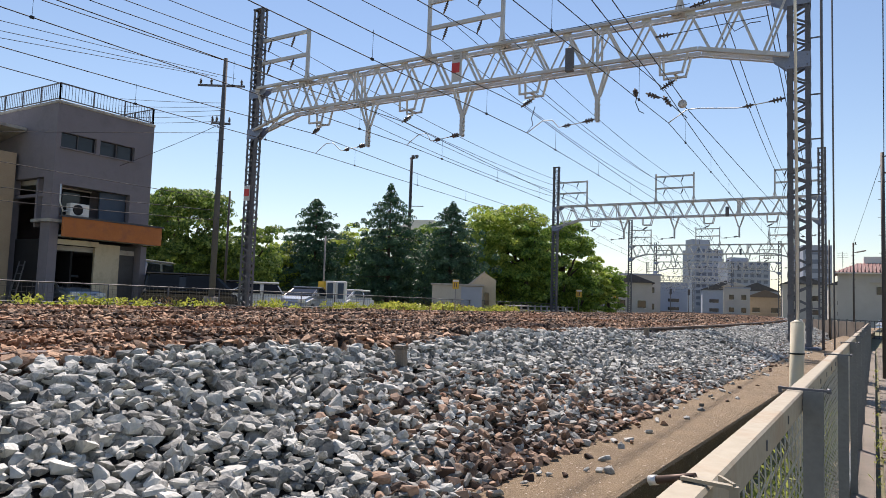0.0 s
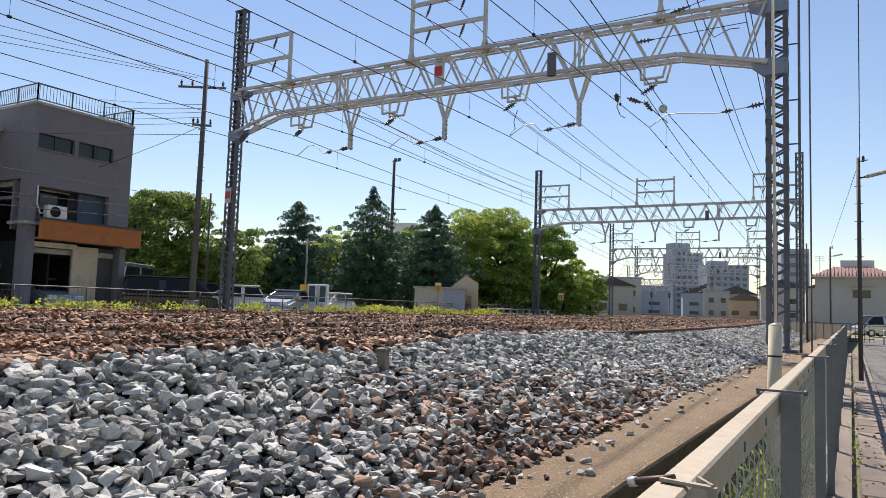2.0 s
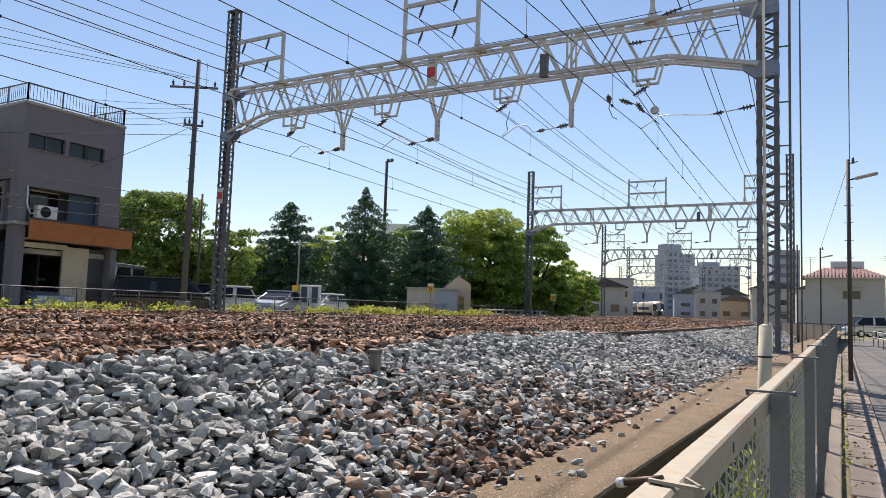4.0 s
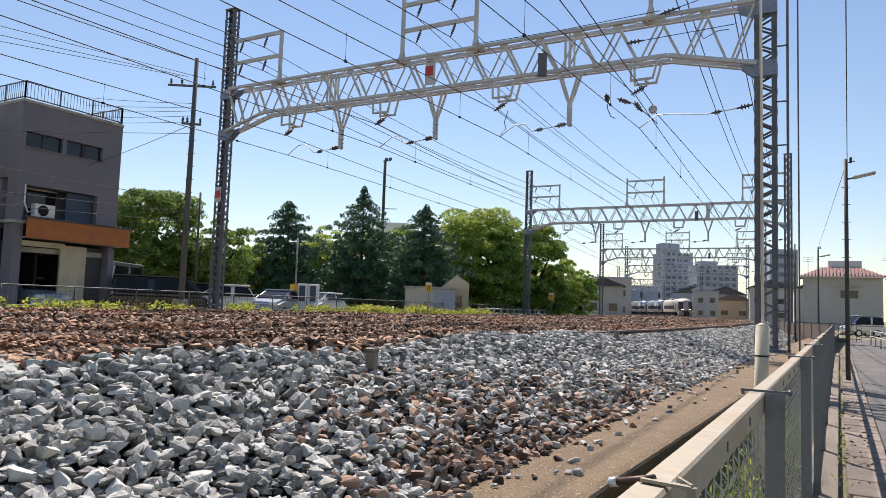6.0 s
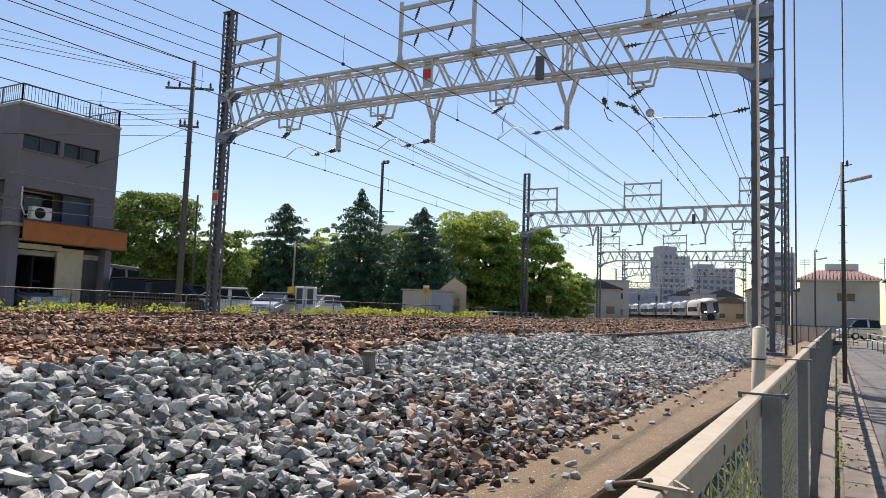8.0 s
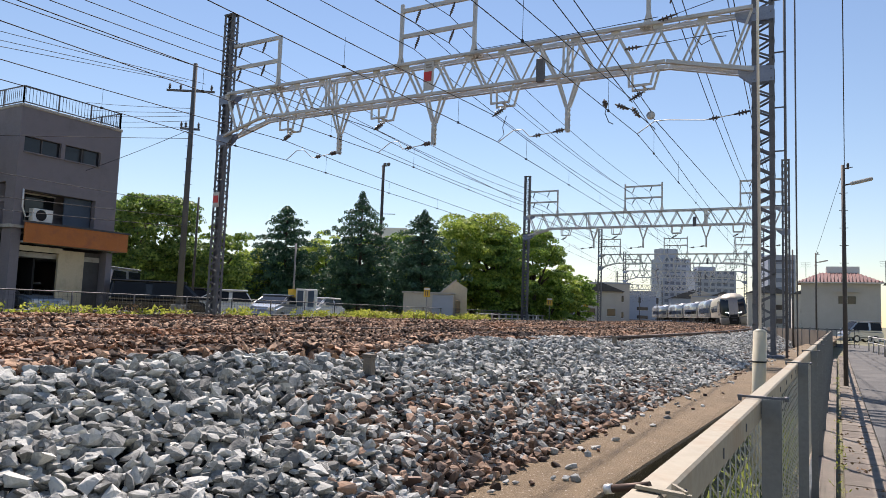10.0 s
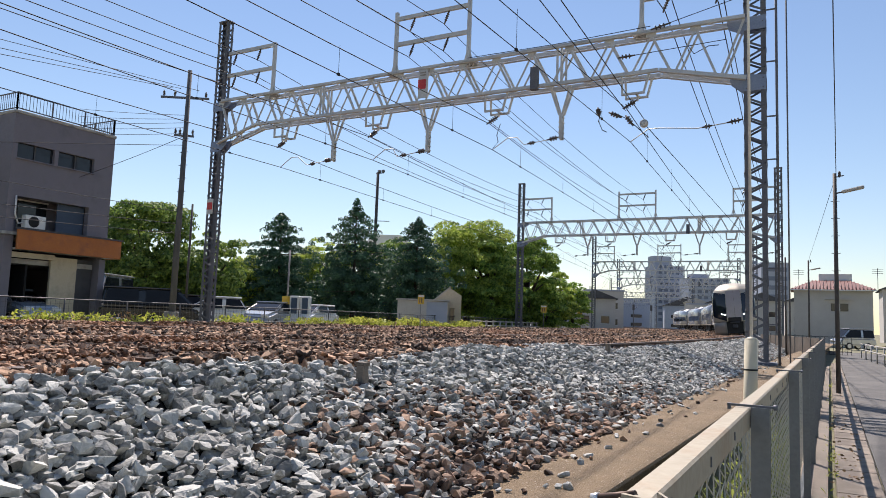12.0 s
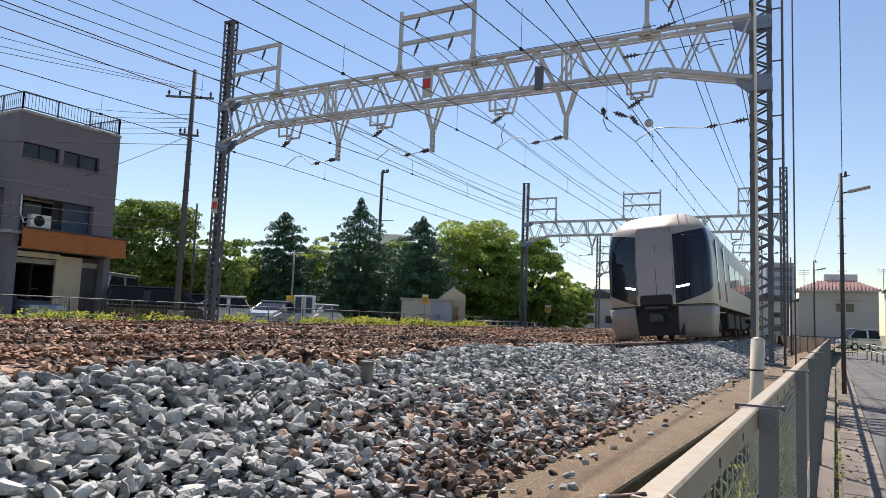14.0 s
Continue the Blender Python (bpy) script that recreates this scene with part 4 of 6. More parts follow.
def leaf_clump(name, spots, material, seed, label, cat, lsize=(0.05, 0.14), n=(14, 26), upright=0.7, slim=0.3):
    """Weeds: many small leaf blades round each spot (x, y, z, height, spread), as one mesh."""
    rng = random.Random(seed)
    V, F = [], []
    for x, y, z, h, sp in spots:
        for _ in range(rng.randint(*n)):
            a = rng.uniform(0, 6.283)
            r = sp * math.sqrt(rng.random())
            c = Vector((x + r * math.cos(a), y + r * math.sin(a), z + h * rng.random() ** 0.7))
            L = rng.uniform(*lsize)
            d = Vector((rng.gauss(0, 1), rng.gauss(0, 1), upright * 2 * rng.random())).normalized()
            w = d.cross(Vector((rng.gauss(0, 1), rng.gauss(0, 1), rng.gauss(0, 1)))).normalized() * L * rng.uniform(0.7, 1.3) * slim
            b = len(V)
            V += [tuple(c), tuple(c + d * L * 0.5 + w), tuple(c + d * L), tuple(c + d * L * 0.5 - w)]
            F.append((b, b + 1, b + 2, b + 3))
    me = bpy.data.meshes.new(name)
    me.from_pydata(V, [], F)
    me.materials.append(material)
    return tagged(new(name, me), label, cat, kind="stuff")


def right_weeds():
    rng = random.Random(4)
    sp = [(rng.uniform(-0.52, -0.34), rng.uniform(0.8, 7.5), 0.0, rng.uniform(0.25, 0.62), 0.08) for _ in range(520)]
    leaf_clump("ditch_weeds", sp, M_DITCH, 5, "bright green weeds growing behind the chain-link fence", "weeds", (0.03, 0.08), (18, 28), 1.3, 0.09)
    sp = [(rng.uniform(-0.05, 0.03), rng.uniform(3, 22), 0.0, rng.uniform(0.02, 0.12), 0.05) for _ in range(26)]
    leaf_clump("kerb_weeds", sp, M_WEED, 6, "small green weeds along the fence kerb", "weeds", (0.02, 0.05), (8, 14), 1.2, 0.12)
    sp = [(rng.uniform(0.02, 0.3), rng.uniform(3, 18), 0.012, 0.01, 0.03) for _ in range(90)]
    leaf_clump("fallen_leaves", sp, M_DEADWEED, 7, "dry brown leaves scattered on the gutter slabs", "leaves", (0.02, 0.05), (1, 3), 0.05)


right_weeds()


def street_pole(x, y, h, lamp, label, rad=0.05):
    p = thing("street_lamp", label, "street lamp", pose(x, y, 0), group="street lamps")
    bm = bmesh.new()
    tube(bm, [(0, 0, -0.1), (0, 0, h)], rad, 10, rad * 0.8)
    part("pole", bm, M_POLE, p, "dark brown pole")
    bm = bmesh.new()
    bar(bm, (0.03, 0, lamp), (0.16, -0.02, lamp + 0.02), 0.03, 0.03)
    part("arm", bm, M_POLE, p)
    bm = bmesh.new()
    m = Matrix.Translation((0.36, -0.06, lamp + 0.06)) @ Matrix.Rotation(radians(-12), 4, "Y")
    boxm(bm, None, (0.46, 0.13, 0.07), m=m, bevel=0.02)
    part("lamp_head", bm, M_CONC, p, "pale grey lamp housing")
    for k in range(5):
        bm = bmesh.new()
        z = h * (0.55 + 0.08 * k)
        bar(bm, (-0.09, 0, z), (0.09, 0, z), 0.012, 0.012)
        part("step_bolt", bm, M_POLE, p)
    bm = bmesh.new()
    bar(bm, (-0.02, 0, h - 0.1), (0.18, -0.3, h - 0.12), 0.02, 0.02)
    insulator(bm, (0.1, 0, h - 0.1), (0.1, 0, h + 0.04), 0.03, 2)
    part("wire_bracket", bm, M_POLE, p)
    return p


street_pole(0.17, 18.4, 5.05, 4.58, "dark brown street lamp pole standing at the lane edge")
street_pole(-0.95, 43.0, 5.25, 4.72, "dark slim street lamp pole further along the lane", 0.05)


def lamp_wire():
    bm = bmesh.new()
    tube(bm, [(0.20, 18.4, 5.0), (-0.2, 26, 4.9), (-0.58, 34, 4.95), (-0.95, 43, 5.2)], 0.006, 4)
    tube(bm, [(0.20, 18.4, 5.02), (0.1, 8, 6.6), (0.0, -4, 9.0)], 0.008, 4)
    tagged(part("lamp_cable", bm, M_WIRE), "thin cable strung between the street lamp poles", "cable")


lamp_wire()


# ---- far side of the line ----
M_WALL_GREY = mat("grey_house_render", (0.17, 0.158, 0.18), (0.235, 0.22, 0.245), 0.9, scale=1.2, fine=30, bump=0.15, stain=(0.135, 0.126, 0.143), stain_scale=1.2, stain_lo=0.5, stain_hi=0.8)
M_ORANGE = mat("orange_fascia", (0.38, 0.115, 0.024), (0.48, 0.16, 0.036), 0.6, scale=1.5, fine=20, stain=(0.30, 0.10, 0.04), stain_scale=2)
M_CREAM = mat("cream_wall", (0.50, 0.43, 0.30), (0.60, 0.52, 0.38), 0.85, scale=1.5, fine=20, stain=(0.40, 0.34, 0.24), stain_scale=1.5)
M_TAN = mat("tan_house_wall", (0.42, 0.32, 0.22), (0.52, 0.41, 0.29), 0.85, scale=1.5, fine=20)
# near black: the recesses' shade is put into this colour; the fan grille shares it
M_DARK = mat("dark_interior", (0.008, 0.008, 0.010), (0.02, 0.02, 0.022), 0.9, scale=2)
M_GLASS = mat("dark_window_glass", (0.015, 0.018, 0.022), (0.03, 0.034, 0.04), 0.06, scale=1)
M_WHITE = mat("off_white_paint", (0.66, 0.66, 0.63), (0.76, 0.76, 0.73), 0.6, scale=2, fine=20, stain=(0.5, 0.49, 0.45), stain_scale=2, stain_lo=0.6, stain_hi=0.85)
M_BLUEPANEL = mat("dull_blue_shutter", (0.035, 0.06, 0.10), (0.06, 0.09, 0.14), 0.6, scale=2)
M_REDTILE = mat("red_roof_tile", (0.13, 0.05, 0.042), (0.20, 0.085, 0.07), 0.6, scale=3, fine=20, obj=0.5)
M_HOUSEWALL = mat("pale_grey_house_wall", (0.44, 0.42, 0.38), (0.53, 0.51, 0.47), 0.85, scale=1, fine=15)
# distance haze is mixed into both colours; the shed's blue panel shares the first
M_CITY = mat("haze_tinted_apartment_concrete", (0.30, 0.34, 0.42), (0.38, 0.42, 0.50), 0.9, scale=0.2, fine=2)
M_CITYWIN = mat("haze_tinted_window", (0.11, 0.14, 0.20), (0.16, 0.19, 0.26), 0.3, scale=0.5)
M_SLATE = mat("dark_grey_roof", (0.05, 0.05, 0.055), (0.09, 0.09, 0.095), 0.7, scale=2)
M_TYRE = mat("tyre_rubber", (0.012, 0.012, 0.012), (0.025, 0.025, 0.025), 0.8, scale=8)
M_CHROME = mat("wheel_alloy", (0.5, 0.5, 0.5), (0.6, 0.6, 0.6), 0.3, 0.9, scale=8)
M_YELLOW = mat("yellow_sign", (0.62, 0.38, 0.03), (0.72, 0.46, 0.05), 0.5, scale=4)
M_BARK = mat("bark", (0.045, 0.035, 0.028), (0.10, 0.08, 0.06), 0.95, scale=4, fine=20, bump=0.5)


def corner_house():
    """Three-storey house: near corner at x -26.9, y 14.85; its front faces the line."""
    X, A, B, G, TOP = -26.9, 14.85, 19.1, 0.45, 8.6
    h = thing("corner_house", "narrow grey three-storey house with an orange balcony fascia", "house")
    th = 0.25
    # front wall, storey by storey, with real openings
    def wy(y0, y1, z0, z1, x=X):
        wall = bmesh.new()
        boxm(wall, (x - th / 2, (y0 + y1) / 2, (z0 + z1) / 2), (th, y1 - y0, z1 - z0))
        part("front_wall", wall, M_WALL_GREY, h, "grey rendered front wall")

    wy(A, B, 7.47, TOP)
    wy(A, 15.04, 6.87, 7.47), wy(16.5, 16.66, 6.87, 7.47), wy(18.22, B, 6.87, 7.47)
    wy(A, B, 5.42, 6.87)
    wy(A, 15.15, 4.05, 5.42), wy(18.15, B, 4.05, 5.42)
    wy(A, 15.2, G, 4.05), wy(18.83, B, G, 3.3)
    bm = bmesh.new()
    boxm(bm, (X - 3.6, B - th / 2, (G + TOP) / 2), (6.7, th, TOP - G))
    part("far_side_wall", bm, M_WALL_GREY, h)
    bm = bmesh.new()
    boxm(bm, (X - 1.7 - 2.4, A + th / 2, (5.7 + TOP) / 2), (7.7, th, TOP - 5.7))
    boxm(bm, (X - 0.45, A + th / 2, (G + 5.7) / 2), (0.4, th, 5.7 - G))
    boxm(bm, (X - 5.2, A + th / 2, (G + 5.7) / 2), (4.8, th, 5.7 - G))
    part("near_side_wall", bm, M_WALL_GREY, h, "grey side wall with an entrance recess")
    bx("rear_wall", (X - 7.1, (A + B) / 2, (G + TOP) / 2), (th, B - A - 0.5, TOP - G), M_WALL_GREY, h)
    bx("roof_slab", (X - 3.6, (A + B) / 2, TOP + 0.03), (7.3, B - A + 0.06, 0.12), M_CONC, h, bevel=0.02)
    for z in (5.6, 2.98):
        bx("floor_slab", (X - 3.7, (A + B) / 2, z), (6.6, B - A - 0.6, 0.2), M_CONC, h)
    # recess behind the balcony
    bx("balcony_back_wall", (X - 1.1, 16.65, 4.7), (0.12, 3.6, 1.9), M_WALL_GREY, h)
    w = bx("balcony_window", (X - 1.02, 16.4, 4.85), (0.05, 1.15, 1.1), M_GLASS, h, "dark balcony window")
    bx("window_frame", (X - 1.0, 16.4, 5.42), (0.07, 1.25, 0.06), M_WHITE, w)
    bx("blue_shutter", (X - 0.3, 17.55, 4.72), (0.06, 1.15, 1.35), M_BLUEPANEL, h, "dull blue balcony screen")
    bx("balcony_floor", (X - 0.5, 16.9, 3.98), (1.2, 4.4, 0.12), M_CONC, h)
    bx("balcony_fascia", (X + 0.32, 17.35, 3.76), (0.1, 4.4, 0.76), M_ORANGE, h, "orange balcony fascia", 0.01)
    bx("balcony_fascia_end", (X - 0.1, 19.5, 3.76), (0.76, 0.1, 0.76), M_ORANGE, h)
    bx("balcony_soffit", (X - 0.1, 17.35, 3.42), (0.8, 4.3, 0.06), M_CONC, h)
    bx("balcony_cap", (X + 0.32, 17.35, 4.17), (0.18, 4.5, 0.07), M_SLATE, h)
    # ground floor
    # inner walls coloured near black for the shade inside the opening
    bx("garage_back_wall", (X - 4.5, 16.6, 1.9), (0.1, 3.6, 2.8), M_DARK, h)
    bx("garage_side_wall", (X - 2.4, 15.1, 1.9), (4.0, 0.08, 2.8), M_DARK, h)
    bx("cream_panel", (X - 0.3, 17.45, 1.85), (0.12, 1.1, 2.8), M_CREAM, h, "cream ground-floor wall panel")
    bx("grey_panel", (X - 0.5, 18.4, 1.85), (0.12, 0.85, 2.8), M_SLATE, h)
    bx("garage_lintel", (X - 0.15, 16.05, 3.2), (0.2, 1.75, 0.2), M_CREAM, h)
    # upper windows
    for y0, y1 in ((15.04, 16.5), (16.66, 18.22)):
        w = bx("window", (X - 0.17, (y0 + y1) / 2, 7.17), (0.04, y1 - y0, 0.60), M_GLASS, h, "dark horizontal window")
        bx("window_sill", (X + 0.02, (y0 + y1) / 2, 6.85), (0.09, y1 - y0 + 0.06, 0.045), M_WALL_GREY, w)
        bx("mullion", (X - 0.13, (y0 + y1) / 2, 7.17), (0.05, 0.05, 0.60), M_SLATE, w)
    # entrance recess on the side
    # near-black sheet at the back carries the recess shade in its colour
    bx("entrance_door", (X - 1.6, A + 1.3, 2.6), (2.0, 0.08, 4.2), M_DARK, h)
    bx("entrance_panel", (X - 1.3, A + 0.6, 2.2), (0.7, 0.06, 3.2), M_BLUEPANEL, h)
    bx("entrance_beam", (X - 1.75, A + 0.1, 5.0), (2.2, 0.12, 0.12), M_WALL_GREY, h)
    # roof railing
    r = thing("roof_railing", "dark steel railing round the flat roof", "railing")
    z0, z1 = TOP + 0.09, TOP + 0.78
    runs = [((X - 0.05, A + 0.05), (X - 0.05, B - 0.05)), ((X - 0.05, A + 0.05), (X - 5.5, A + 0.05)), ((X - 0.05, B - 0.05), (X - 5.5, B - 0.05))]
    for a, b in runs:
        a, b = Vector((*a, 0)), Vector((*b, 0))
        for z in (z1, z0 + 0.08):
            bm = bmesh.new()
            bar(bm, a + Vector((0, 0, z)), b + Vector((0, 0, z)), 0.04, 0.04)
            part("rail", bm, M_STEEL_DARK, r)
        n = int((b - a).length / 1.4) + 1
        for k in range(n + 1):
            q = a.lerp(b, k / n)
            bm = bmesh.new()
            bar(bm, q + Vector((0, 0, z0 - 0.08)), q + Vector((0, 0, z1)), 0.045, 0.045)
            part("post", bm, M_STEEL_DARK, r)
        n = int((b - a).length / 0.13)
        bm = bmesh.new()
        for k in range(n):
            q = a.lerp(b, (k + 0.5) / n)
            bar(bm, q + Vector((0, 0, z0 + 0.08)), q + Vector((0, 0, z1)), 0.014, 0.014)
        ob = part("infill", bm, M_STEEL_DARK, r)
        ob["kind"] = "stuff"
    # outdoor unit of the air conditioner on the fascia
    ac = thing("air_conditioner", "white air conditioner outdoor unit with a dark fan grille", "air conditioner", pose(X + 0.05, 15.88, 4.22))
    bx("casing", (0, 0, 0.26), (0.3, 0.78, 0.5), M_WHITE, ac, bevel=0.015)
    bm = bmesh.new()
    m = Matrix.Translation((0.15, -0.08, 0.26)) @ Matrix.Rotation(radians(90), 4, "Y")
    lathe(bm, [(0.21, 0.0), (0.21, 0.012), (0.17, 0.016), (0.05, 0.016)], 20, m)
    part("fan_grille", bm, M_DARK, ac, "round dark fan grille")
    bm = bmesh.new()
    tube(bm, [(0.02, -0.42, 0.2), (0.02, -0.6, 0.15), (0.03, -0.75, 0.5), (0.03, -0.76, 1.2)], 0.03, 6)
    part("hose", bm, M_WHITE, ac, "pale coolant hose")
    # ladder by the entrance
    ld = thing("ladder", "grey metal ladder leaning by the house entrance", "ladder")
    for y in (-0.2, 0.2):
        bm = bmesh.new()
        bar(bm, (X - 1.55 + y, A - 0.5, 0.45), (X - 1.55 + y, A - 0.1, 2.4), 0.05, 0.03)
        part("stile", bm, M_STEEL_DARK, ld)
    for k in range(6):
        u = (k + 0.5) / 6
        bm = bmesh.new()
        bar(bm, (X - 1.77, A - 0.5 + 0.4 * u, 0.45 + 1.95 * u), (X - 1.33, A - 0.5 + 0.4 * u, 0.45 + 1.95 * u), 0.03, 0.03)
        part("rung", bm, M_STEEL_DARK, ld)
    # neighbour
    n = thing("tan_house", "tan rendered house with a pale sloping eave", "house")
    bx("wall", (-32.3, 12.9, 3.6), (5.8, 3.6, 6.3), M_TAN, n)
    bm = bmesh.new()
    bar(bm, (-29.0, 12.9, 7.72), (-35.6, 12.9, 6.75), 3.8, 0.12)
    part("roof", bm, M_CONC, n, "pale sloping roof")
    for z in (4.9, 2.4):
        w = bx("window", (-29.38, 13.6, z), (0.06, 0.9, 1.1), M_GLASS, n)
        bx("window_sill", (-29.33, 13.6, z - 0.6), (0.12, 1.0, 0.05), M_WHITE, w)


corner_house()


M_CARGLASS = mat("tinted_car_glass", (0.010, 0.012, 0.016), (0.02, 0.022, 0.028), 0.15, scale=1, spec=0.15)


def car(name, label, m, paint, L=4.6, W=1.75, H=1.6, van=False):
    """A parked car: body with wheel arches, glasshouse, lamps, wheels. Local x is forwards."""
    c = thing(name, label, "car", m)
    sec = [(-L / 2, 0.35), (-L / 2, 0.75), (-L / 2 + 0.08, 1.0), (L / 2 - (0.35 if van else 1.0), 1.0), (L / 2 - 0.12, 0.8), (L / 2, 0.6), (L / 2, 0.3)]
    bm = bmesh.new()
    prism(bm, [(x, z) for x, z in sec], -W / 2, W / 2)
    bmesh.ops.bevel(bm, geom=bm.edges[:], offset=0.13, segments=3, affect="EDGES")
    part("body", bm, paint, c)
    r0, r1 = -L / 2 + 0.12, (L / 2 - 0.5 if van else L / 2 - 1.25)
    f = 0.75 if not van else 0.55
    bm = bmesh.new()
    vs = [(r0, 0.98), (r0 + (0.12 if van else 0.35), H - 0.06), (r1 - f, H - 0.06), (r1 + 0.25, 0.98)]
    a = [bm.verts.new((x, -W / 2 + (0.05 if z < 1.1 else 0.16), z)) for x, z in vs]
    b = [bm.verts.new((x, W / 2 - (0.05 if z < 1.1 else 0.16), z)) for x, z in vs]
    for i in range(4):
        bm.faces.new((a[i], a[(i + 1) % 4], b[(i + 1) % 4], b[i]))
    bm.faces.new(a[::-1]), bm.faces.new(b)
    bmesh.ops.recalc_face_normals(bm, faces=bm.faces)
    bmesh.ops.bevel(bm, geom=bm.edges[:], offset=0.1, segments=3, affect="EDGES")
    part("cabin", bm, paint, c)

    def pane(name, quad):
        q = [Vector(v) for v in quad]
        mid = sum(q, Vector()) / 4
        n = (q[1] - q[0]).cross(q[3] - q[0]).normalized()
        if n.dot(mid - Vector((0, 0, 0.9))) < 0:
            n = -n
        bm = bmesh.new()
        f = [bm.verts.new(mid + (v - mid) * 0.84 + n * 0.014) for v in q]
        g = [bm.verts.new(mid + (v - mid) * 0.84 - n * 0.02) for v in q]
        bm.faces.new(f)
        for i in range(4):
            bm.faces.new((f[i], f[(i + 1) % 4], g[(i + 1) % 4], g[i]))
        bmesh.ops.recalc_face_normals(bm, faces=bm.faces)
        part(name, bm, M_CARGLASS, c, "dark tinted glass")

    yb, yt = W / 2 - 0.05, W / 2 - 0.16
    (x0, zb), (x1, zt), (x2, _), (x3, _) = vs
    xm = (x1 + x2) / 2
    for sy in (-1, 1):
        pane("side_window", ((x0, sy * yb, zb), (x1, sy * yt, zt), (xm, sy * yt, zt), (xm, sy * yb, zb)))
        pane("side_window", ((xm, sy * yb, zb), (xm, sy * yt, zt), (x2, sy * yt, zt), (x3, sy * yb, zb)))
    pane("rear_window", ((x0, -yb, zb), (x0, yb, zb), (x1, yt, zt), (x1, -yt, zt)))
    pane("windscreen", ((x3, -yb, zb), (x3, yb, zb), (x2, yt, zt), (x2, -yt, zt)))
    bm = bmesh.new()
    boxm(bm, ((vs[1][0] + vs[2][0]) / 2, 0, H - 0.03), (vs[2][0] - vs[1][0] + 0.16, W - 0.28, 0.08), bevel=0.03)
    part("roof", bm, paint, c)
    for sy in (-1, 1):
        bx("headlight", (L / 2 - 0.1, sy * (W / 2 - 0.25), 0.72), (0.16, 0.34, 0.16), M_WHITE, c, "clear headlight", 0.03)
        bx("wing_mirror", (r1 + 0.05, sy * (W / 2 + 0.08), 1.05), (0.12, 0.16, 0.13), paint, c, "", 0.03)
        for x in (-L / 2 + 0.8, L / 2 - 0.85):
            bm = bmesh.new()
            mm = Matrix.Translation((x, sy * (W / 2 - 0.09), 0.31)) @ Matrix.Rotation(radians(90), 4, "X")
            lathe(bm, [(0.2, -0.1), (0.3, -0.1), (0.31, -0.06), (0.31, 0.06), (0.3, 0.1), (0.2, 0.1)], 18, mm)
            w = part("wheel", bm, M_TYRE, c, "black tyre")
            bm = bmesh.new()
            lathe(bm, [(0.19, -0.105), (0.19, 0.105)], 14, mm)
            part("rim", bm, M_CHROME, w, "alloy rim")
    return c


P_BLACK = mat("black_car_paint", (0.012, 0.013, 0.016), (0.02, 0.021, 0.024), 0.15, scale=1)
P_WHITE = mat("white_car_paint", (0.70, 0.70, 0.70), (0.76, 0.76, 0.75), 0.2, scale=1)
P_SILVER = mat("silver_car_paint", (0.42, 0.43, 0.44), (0.50, 0.51, 0.52), 0.22, 0.6, scale=1)
P_BLUE = mat("pale_blue_car_paint", (0.30, 0.36, 0.44), (0.36, 0.42, 0.50), 0.22, 0.3, scale=1)
G0 = 0.45
car("black_van", "black minivan parked beside the grey house", pose(-25.45, 20.5, G0, 0, 0, 48), P_BLACK, 4.1, 1.8, 1.76, True)
car("pale_van", "silver high-roof van parked behind the black minivan", pose(-32.6, 23.0, G0, 0, 0, -60), P_SILVER, 4.6, 1.9, 2.55, True)
car("dark_car", "dark compact car parked behind the fence", pose(-27.6, 23.9, G0, 0, 0, 50), P_BLACK, 3.6, 1.6, 1.62, True)
car("white_car", "white compact car parked behind the fence", pose(-26.2, 24.2, G0, 0, 0, -132), P_WHITE, 3.9, 1.6, 1.58)
car("silver_car", "silver saloon parked nose to the fence", pose(-24.6, 26.9, G0, 0, 0, -72), P_SILVER, 4.3, 1.75, 1.45)
car("white_saloon", "white saloon parked nose to the fence", pose(-24.4, 29.6, G0, 0, 0, -75), P_WHITE, 4.4, 1.75, 1.42)
car("pale_blue_car", "pale blue car under the grey house", pose(-28.6, 16.5, G0, 0, 0, 0), P_BLUE, 3.9, 1.6, 1.5)


M_DARKCONC = mat("dark_grey_pole_concrete", (0.075, 0.075, 0.078), (0.13, 0.13, 0.13), 0.85, scale=2, fine=30)


